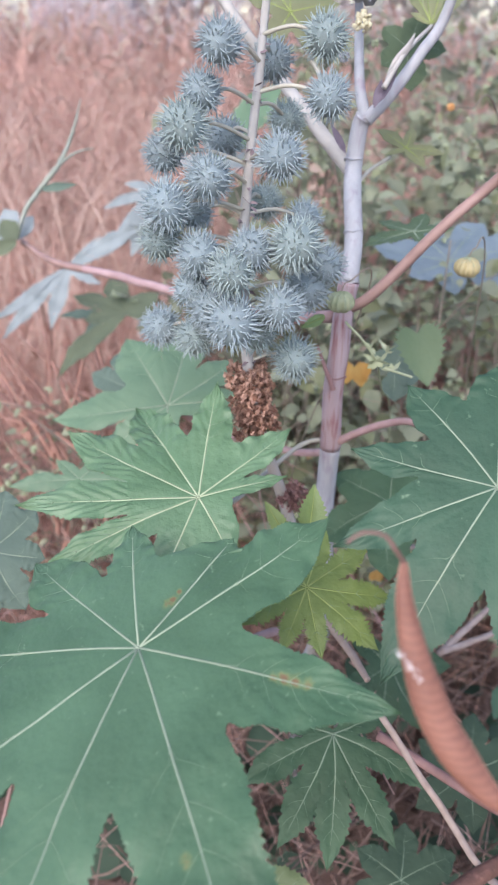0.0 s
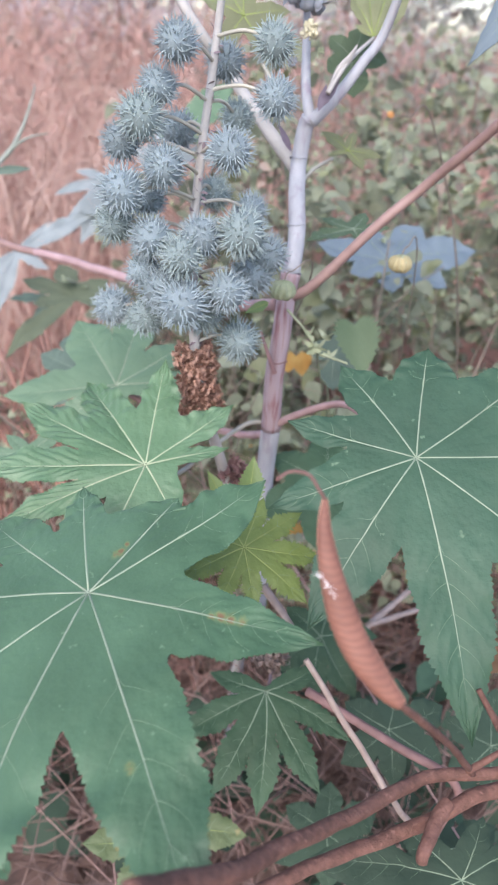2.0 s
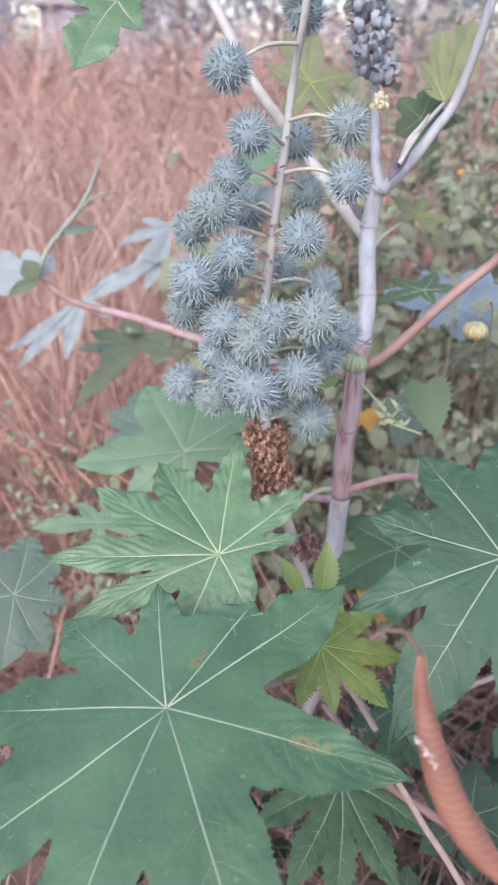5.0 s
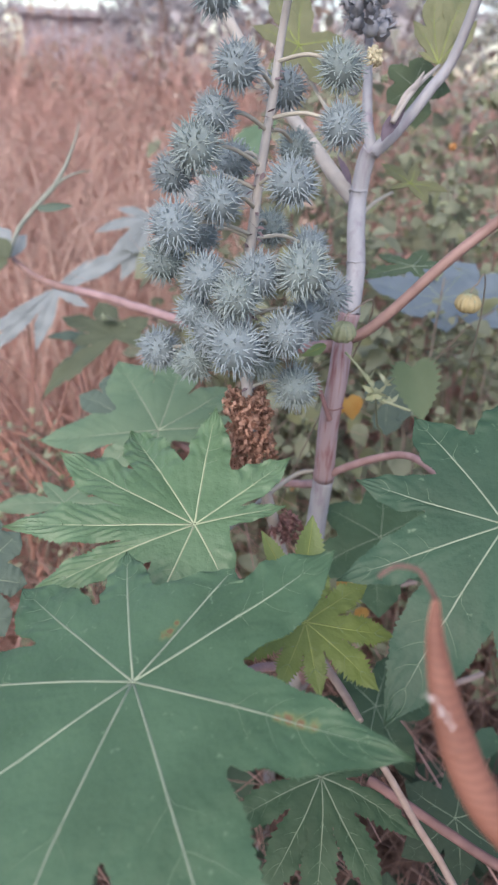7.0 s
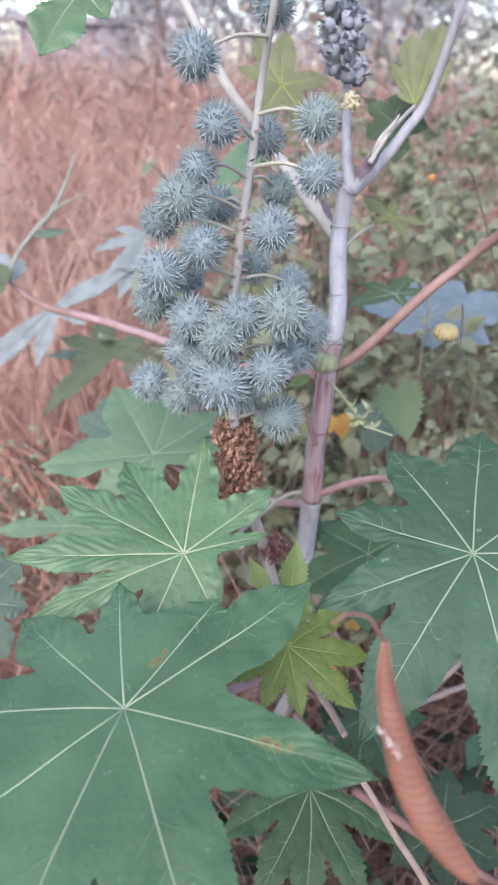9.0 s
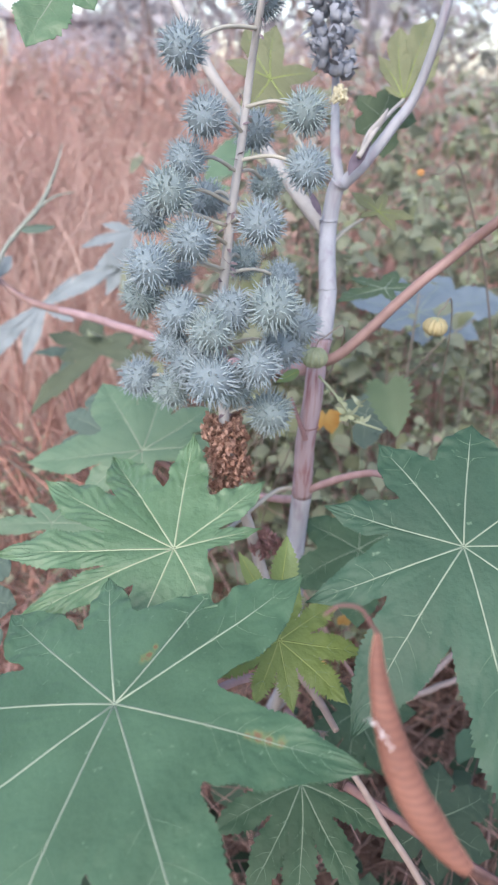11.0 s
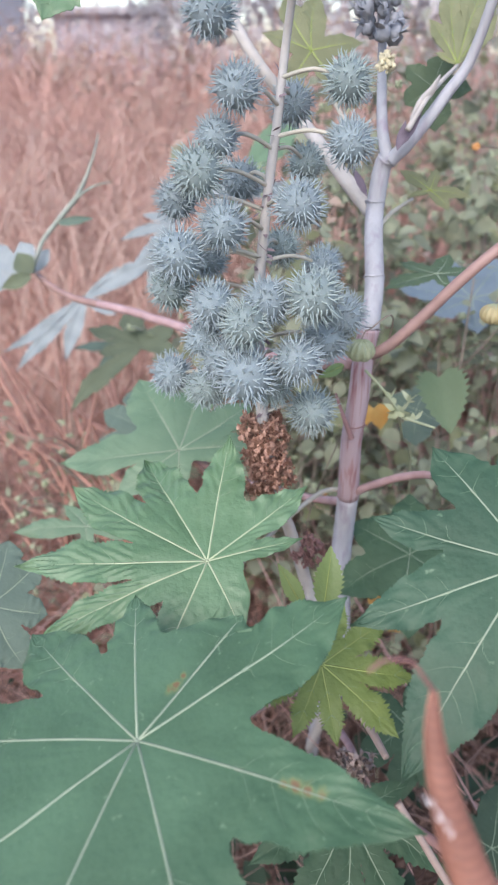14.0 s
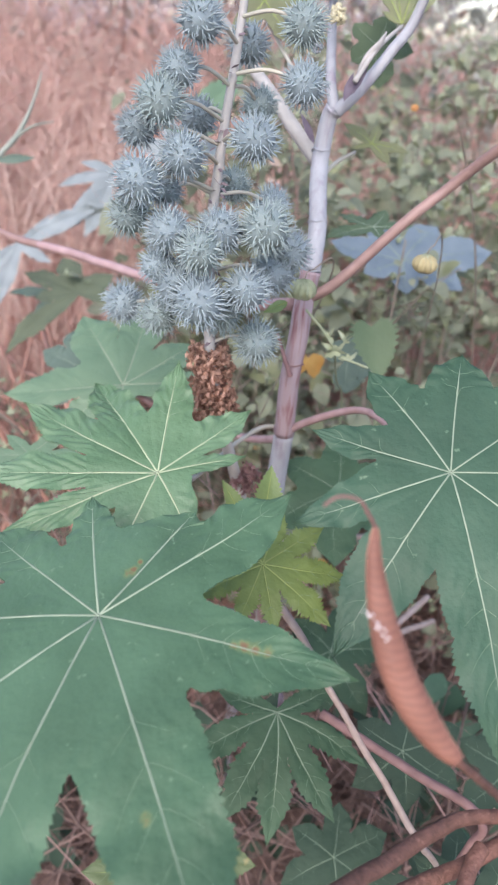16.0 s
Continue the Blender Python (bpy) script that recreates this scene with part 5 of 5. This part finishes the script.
def ribbed_fruit(parent, c, r, material):
    g = Geo()
    verts, faces, seg, rings = [], [], 52, 12
    for i in range(rings + 1):
        th = math.pi * i / rings
        for k in range(seg):
            ph = 2 * math.pi * k / seg
            q = r * (0.80 + 0.22 * abs(math.cos(6.5 * ph)) * math.sin(th)) * (1 + 0.08 * noise.noise(Vector((math.cos(ph) * 2, math.sin(ph) * 2, i * 0.3))))
            verts.append(Vector(c) + Vector((q * math.sin(th) * math.cos(ph), q * math.sin(th) * math.sin(ph), 0.85 * q * math.cos(th))))
    for i in range(rings):
        for k in range(seg):
            m, p = i * seg + k, i * seg + (k + 1) % seg
            faces.append((m, m + seg, p + seg, p))
    g.add(verts, faces)
    fruit = part("seed_capsule", g, material, parent, "ribbed round seed capsule")
    g = Geo()
    for k in range(5):
        a = k * 1.257
        small_leaf(g, Vector(c) + Vector((0, 0, r * 0.75)), (math.cos(a), math.sin(a), -0.25), r * 0.9, r * 0.55, (0, 0, 1), 0.3)
    part("calyx", g, PALE_GREEN, fruit)


for c, r, m, foot in (((0.1347, 0.4316, 0.8755), 0.00801, FRUIT_YELLOW, (0.42, 0.8, 0)), ((0.0536, 0.3978, 0.8649), 0.00822, PALE_GREEN, (0.02, 0.6, 0))):
    mallow = thing("mallow_weed", foot, "tall thin mallow weed carrying a ribbed seed capsule", "weed", "mallow weeds")
    top = Vector(c) + Vector((0, 0, r * 0.8))
    limb(mallow, "stem", [foot, Vector(foot).lerp(top, 0.35) + Vector((0.03, 0.06, 0.05)), Vector(foot).lerp(top, 0.7) + Vector((-0.01, 0.05, 0.04)), top + Vector((0.02, 0.03, -0.012)), top + Vector((0.004, 0.004, 0.004)), top], 0.0006, 0.0004, WEED_STEM, 7)
    ribbed_fruit(mallow, c, r, m)
blossom = thing("mallow_flower_stalk", (0.4, 0.85, 0), "thin weed stalk with one half-closed orange flower", "weed")
limb(blossom, "stem", [(0.4, 0.85, 0), (0.33, 0.72, 0.5), (0.25, 0.62, 0.8), (0.1823, 0.5716, 0.95), (0.1573, 0.5512, 0.9547), (0.1425, 0.5483, 0.9557)], 0.0011, 0.0005, WEED_STEM, 6)
g = Geo()
for k in range(5):
    a = k * 1.257
    small_leaf(g, (0.1449, 0.5483, 0.9557), (-1, 0.35 * math.cos(a), 0.35 * math.sin(a)), 0.006, 0.0045, (math.cos(a), -1, math.sin(a)))
part("flower", g, FLOWER_ORANGE, blossom, "half-closed orange petals")
for c, tips, m in (
        ((0.1241, 0.5517, 0.7556), ((-0.02, 0, 0.012), (0.012, 0, 0.02), (0.02, 0, -0.012), (0.0, -0.01, -0.03)), LEAF_MUTED),):
    leafy = thing("broad_weed_leaf", c, "toothed green leaf of a low weed", "leaf", "broad weed leaves")
    lobes = [(math.degrees(math.atan2(z, x)), math.hypot(x, z), 0.5 * math.hypot(x, z), 0.0) for x, y, z in tips]
    palmate_leaf(leafy, c, (0.0, -0.85, 0.45), lobes, m, VEIN, sinus=0.92, rows=30, vein=0.0003, tooth=0.04)
leafy = thing("broad_weed_leaf", (0.1254, 0.5003, 0.8086), "heart-shaped toothed green leaf of a tall weed", "leaf", "broad weed leaves")
g = Geo()
toothed_leaf(g, (0.1255, 0.4991, 0.8064), (0.132, 0.471, 0.7765), 0.03536, (0.05, -1, 0.35), 12, 0.3, 0.08, -0.85)
part("blade", g, LEAF_BACK, leafy)
for c, s in (((0.0926, 0.5676, 0.7432), 0.02), ((0.1084, 0.4785, 0.5888), 0.012), ((0.0953, 0.4751, 0.6228), 0.012), ((0.278, 0.4875, 0.7863), 0.014), ((-0.0537, 0.4109, 0.6632), 0.006), ((0.0676, 0.3444, 0.6688), 0.007)):
    g = Geo()
    for k in range(3):
        small_leaf(g, Vector(c) + Vector((random.uniform(-0.3, 0.3) * s, 0, 0.5 * s)), (random.uniform(-0.5, 0.5), -0.2, -1), s * random.uniform(0.9, 1.3), s * 0.8, (0, -1, 0.4), 0.2)
    leafy = thing("yellowed_leaf", c, "small yellowed withered leaf caught in the weeds", "leaf", "yellowed leaves")
    part("blade", g, LEAF_YELLOW, leafy)

# ---- ground, litter and dry grass ----
def ground_height(x, y):
    return 0.03 * noise.noise(Vector((x * 1.3, y * 1.3, 0))) * math.exp(-(x * x + y * y) / 60)


g = Geo()
ticks = [math.copysign(abs(k / 45) ** 3.5 * 900 + abs(k) * 0.05, k) for k in range(-45, 46)]
side = len(ticks)
g.add([(x, y + 0.8, ground_height(x, y)) for y in ticks for x in ticks],
      [(j * side + i, j * side + i + 1, (j + 1) * side + i + 1, (j + 1) * side + i) for j in range(side - 1) for i in range(side - 1)])
tagged(new("ground", g.mesh("ground", SOIL)), "bare reddish-brown soil under dry grass", "ground", kind="structure")

random.seed(21)
g = Geo()
for k in range(7000):
    x, y = random.gauss(0.1, 1.1), random.gauss(0.9, 1.0)
    a = random.uniform(0, 6.28)
    s = random.uniform(0.02, 0.06)
    small_leaf(g, (x, y, 0.03 + random.uniform(0, 0.03)), (math.cos(a), math.sin(a), random.uniform(-0.1, 0.4)), s, s * random.uniform(0.2, 0.6), (random.uniform(-0.4, 0.4), random.uniform(-0.4, 0.4), 1), random.uniform(-0.3, 0.5))
stuff("leaf_litter", g, LITTER, "dry brown fallen leaves scattered over the soil", "leaf litter")

g = Geo()
for k in range(2600):
    x, y = random.uniform(-0.7, 0.9), random.uniform(0.25, 1.1)
    if x < -0.15 and y < 0.5:
        continue
    z = random.uniform(0, 0.42)
    d = Vector((random.uniform(-1, 1), random.uniform(-1, 1), random.uniform(-0.5, 0.7))).normalized() * random.uniform(0.08, 0.34)
    p = Vector((x, y, z))
    sag = Vector((random.gauss(0, 1), random.gauss(0, 1), random.gauss(0.5, 1))) * 0.025
    w = random.uniform(0.4, 1.5)
    g.tube(smooth_line([p, p + d * 0.35 + sag, p + d * 0.7 + sag * 0.4, p + d], 2), [q * w for q in taper(7, 0.0011, 0.0004)], 5)
stuff("dry_brushwood", g, BRUSH, "tangle of thin brown dry twigs", "brushwood")


def blade(g, p, lean, height, width, bend):
    s = Vector((-lean.y, lean.x, 0)).normalized() * width
    face = random.uniform(-1, 1)
    s = Vector((s.x + face * width, s.y, 0))
    rows = []
    for t in (0.0, 0.35, 0.7, 1.0):
        m = p + Vector((0, 0, height * (t - 0.25 * bend * t * t))) + lean * height * (0.25 * t + bend * t * t)
        rows.append((m, 1 - 0.9 * t))
    verts = []
    for m, w in rows:
        verts += [m - s * w, m + s * w]
    g.add(verts, [(0, 1, 3, 2), (2, 3, 5, 4), (4, 5, 7, 6)])


random.seed(31)
g = Geo()
for k in range(72000):
    y = 0.95 + 8.0 * random.random() ** 1.9
    x = random.uniform(-0.6 * y - 0.9, 0.55 * y + 0.7)
    clump = noise.noise(Vector((x * 2.2, y * 2.2, 4)))
    if clump < random.uniform(-0.75, 0.1):
        continue
    if x > 0.05 + 0.1 * y and random.random() < 0.45:
        continue
    a = random.gauss(9.0 * clump + 3.0, 1.6)
    lean = Vector((math.cos(a), math.sin(a), 0)) * random.uniform(0.3, 2.6)
    tall = (0.35 + 0.42 * min(1, max(0, (y - 0.9) / 1.5)) + 0.22 * min(1, max(0, (y - 2.5) / 2.5))) * random.uniform(0.5, 1.3) * (1 + 0.5 * clump)
    blade(g, Vector((x, y, 0)), lean, tall, random.uniform(0.0008, 0.0022) * (1 + 0.35 * y), random.uniform(0.05, 0.7))
for k in range(42000):
    x, y = random.uniform(-9, 9), random.uniform(-6, 9)
    if math.hypot(x - 0.05, y - 0.3) < 1.3 or (y > 0.5 and -0.6 * y - 0.9 < x < 0.55 * y + 0.7):
        continue
    clump = noise.noise(Vector((x * 1.4, y * 1.4, 4)))
    if clump < random.uniform(-0.75, 0.1):
        continue
    a = random.gauss(9.0 * clump + 3.0, 1.2)
    blade(g, Vector((x, y, 0)), Vector((math.cos(a), math.sin(a), 0)) * random.uniform(0.2, 1.7), random.uniform(0.25, 0.65) * (1 + 0.5 * clump), random.uniform(0.002, 0.006), random.uniform(0.05, 0.7))
stuff("dry_grass", g, STRAW, "dense dry reddish grass bleached by the sun", "grass", False)

g = Geo()
for k in range(1300):
    y = random.uniform(1.0, 4.5)
    x = random.uniform(-0.5 * y - 0.3, 0.1 * y)
    a = random.uniform(0, 6.28)
    d = Vector((math.cos(a), math.sin(a), 0)) * random.uniform(0.25, 0.75)
    if y < 1.9:
        d.y = abs(d.y)
    h = random.uniform(0.55, 0.95)
    line = smooth_line([(x, y, 0), (x + d.x * 0.2, y + d.y * 0.2, h * 0.55), (x + d.x * 0.6, y + d.y * 0.6, h * 0.95), (x + d.x, y + d.y, h * random.uniform(0.7, 1.0))], 4)
    w = random.uniform(0.4, 1.0)
    g.tube(line, [w * v for v in taper(len(line), 0.002, 0.0008)], 4)
stuff("grass_stems", g, STRAW_PALE, "long pale arching dry grass stems", "grass stems")

g = Geo()
for k in range(34):
    p = Vector((-0.13, 0.6968, 0.5068)).lerp(Vector((-0.2863, 0.7863, 0.4619)), random.random()) + Vector((0, 0, random.uniform(-0.12, 0.12)))
    q = Vector((-0.4368, 1.02, 0.6667)).lerp(Vector((-0.3803, 1.2343, 0.6378)), random.random()) + Vector((random.uniform(-0.25, 0.25), random.uniform(-0.15, 0.15), random.uniform(-0.22, 0.10)))
    m = p.lerp(q, 0.5) + Vector((random.uniform(-0.02, 0.02), 0, random.uniform(0.0, 0.06)))
    w = random.choice((0.5, 0.7, 1.0, 1.15))
    g.tube(smooth_line([p, m, q], 3), [w * v for v in taper(7, 0.0030, 0.0012)], 6)
stuff("reed_stalks", g, STRAW_RED, "thick reddish dry grass stalks bent to one side", "grass stalks")


# ---- distance ----
def bush(base, height, width, leaves, seed, name="bush"):
    random.seed(seed)
    b = Vector(base)
    t = thing(name, base, "hazy grey-green bush beyond the dry grass" if name == "bush" else "distant tree with an open crown, haze painted into its pale colour", name, "distant " + name + ("es" if name == "bush" else "s"))
    g, crown = Geo(), Geo()
    low = 0.1 if name == "bush" else 0.15
    for k in range(6):
        a = k * 1.05 + random.uniform(-0.3, 0.3)
        end = b + Vector((math.cos(a) * width * 0.35, math.sin(a) * width * 0.35, height * random.uniform(0.6, 0.9)))
        line = smooth_line([b, b + Vector((0, 0, height * low)), b.lerp(end, 0.6) + Vector((0, 0, 0.05 * height)), end], 4)
        g.tube(line, taper(len(line), 0.009 * height, 0.003 * height), 7)
    part("trunk", g, TREE_BARK, t)
    clumps = [b + Vector((random.gauss(0, 0.24) * width, random.gauss(0, 0.24) * width, height * random.uniform(low + 0.1, 1.0))) for k in range(26)]
    for k in range(leaves):
        c = random.choice(clumps)
        p = c + Vector((random.gauss(0, 1), random.gauss(0, 1), random.gauss(0, 0.7))) * 0.11 * width
        if p.z < 0.05:
            continue
        s = (0.05 if name == "bush" else 0.042) * width * random.uniform(0.6, 1.4)
        small_leaf(crown, p, (random.uniform(-1, 1), random.uniform(-1, 1), random.uniform(-0.8, 0.5)), s, s * 0.6)
    tagged(part("crown", crown, TREE_LEAF_HAZE if name == "tree" else BUSH_DRY if base[0] < 0.5 else BUSH_LEAF, t), kind="stuff")


for k, (x, y, h, w) in enumerate(((-0.35, 4.2, 1.1, 0.9), (0.6, 3.6, 1.15, 1.2), (1.5, 3.4, 1.25, 1.4), (2.6, 4.5, 1.4, 1.8), (-1.6, 6.5, 1.2, 1.5), (0.4, 6.0, 1.3, 1.6), (-3.4, 7.5, 1.3, 2.0), (2.0, 6.5, 1.5, 1.8))):
    bush((x, y, 0), h, w, 900, 60 + k)
# far trees; their haze is only the pale crown and bark colours
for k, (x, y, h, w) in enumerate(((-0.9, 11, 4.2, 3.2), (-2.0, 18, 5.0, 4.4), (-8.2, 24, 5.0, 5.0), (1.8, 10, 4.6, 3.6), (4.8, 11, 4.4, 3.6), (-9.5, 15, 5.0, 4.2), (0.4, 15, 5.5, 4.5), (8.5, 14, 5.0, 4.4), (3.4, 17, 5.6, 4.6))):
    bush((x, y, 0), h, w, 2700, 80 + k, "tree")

def house(x, y, width, depth, height, plaster, slab, windows, label):
    """A small plain house with a flat overhanging roof slab and dark windows."""
    home = thing("house", (x, y, 0.0), label, "house", "houses beyond the field")
    g = Geo()
    g.box((x - width / 2, y, -0.05), (x + width / 2, y + depth, height))
    part("wall", g, plaster, home, smooth=False)
    g = Geo()
    g.box((x - width / 2 - 0.2, y - 0.25, height), (x + width / 2 + 0.2, y + depth + 0.2, height + 0.15))
    part("roof", g, slab, home, "flat grey roof slab", False)
    for wx in windows:
        g = Geo()
        g.box((wx, y - 0.04, 1.0), (wx + 0.6, y - 0.003, 2.0))
        pane = part("window", g, GLASS_DARK, home, "dark window", False)
        g = Geo()
        g.box((wx - 0.06, y - 0.1, 0.93), (wx + 0.66, y - 0.003, 0.99))
        part("sill", g, slab, pane, smooth=False)


house(-6.5, 15.0, 2.2, 3.0, 2.9, PLASTER, ROOF, (-7.2, -6.3), "small white plastered house beyond the field")
house(-4.3, 21.0, 2.6, 3.0, 2.1, PLASTER_MAUVE, ROOF, (), "low mauve-grey plastered house far beyond the field")
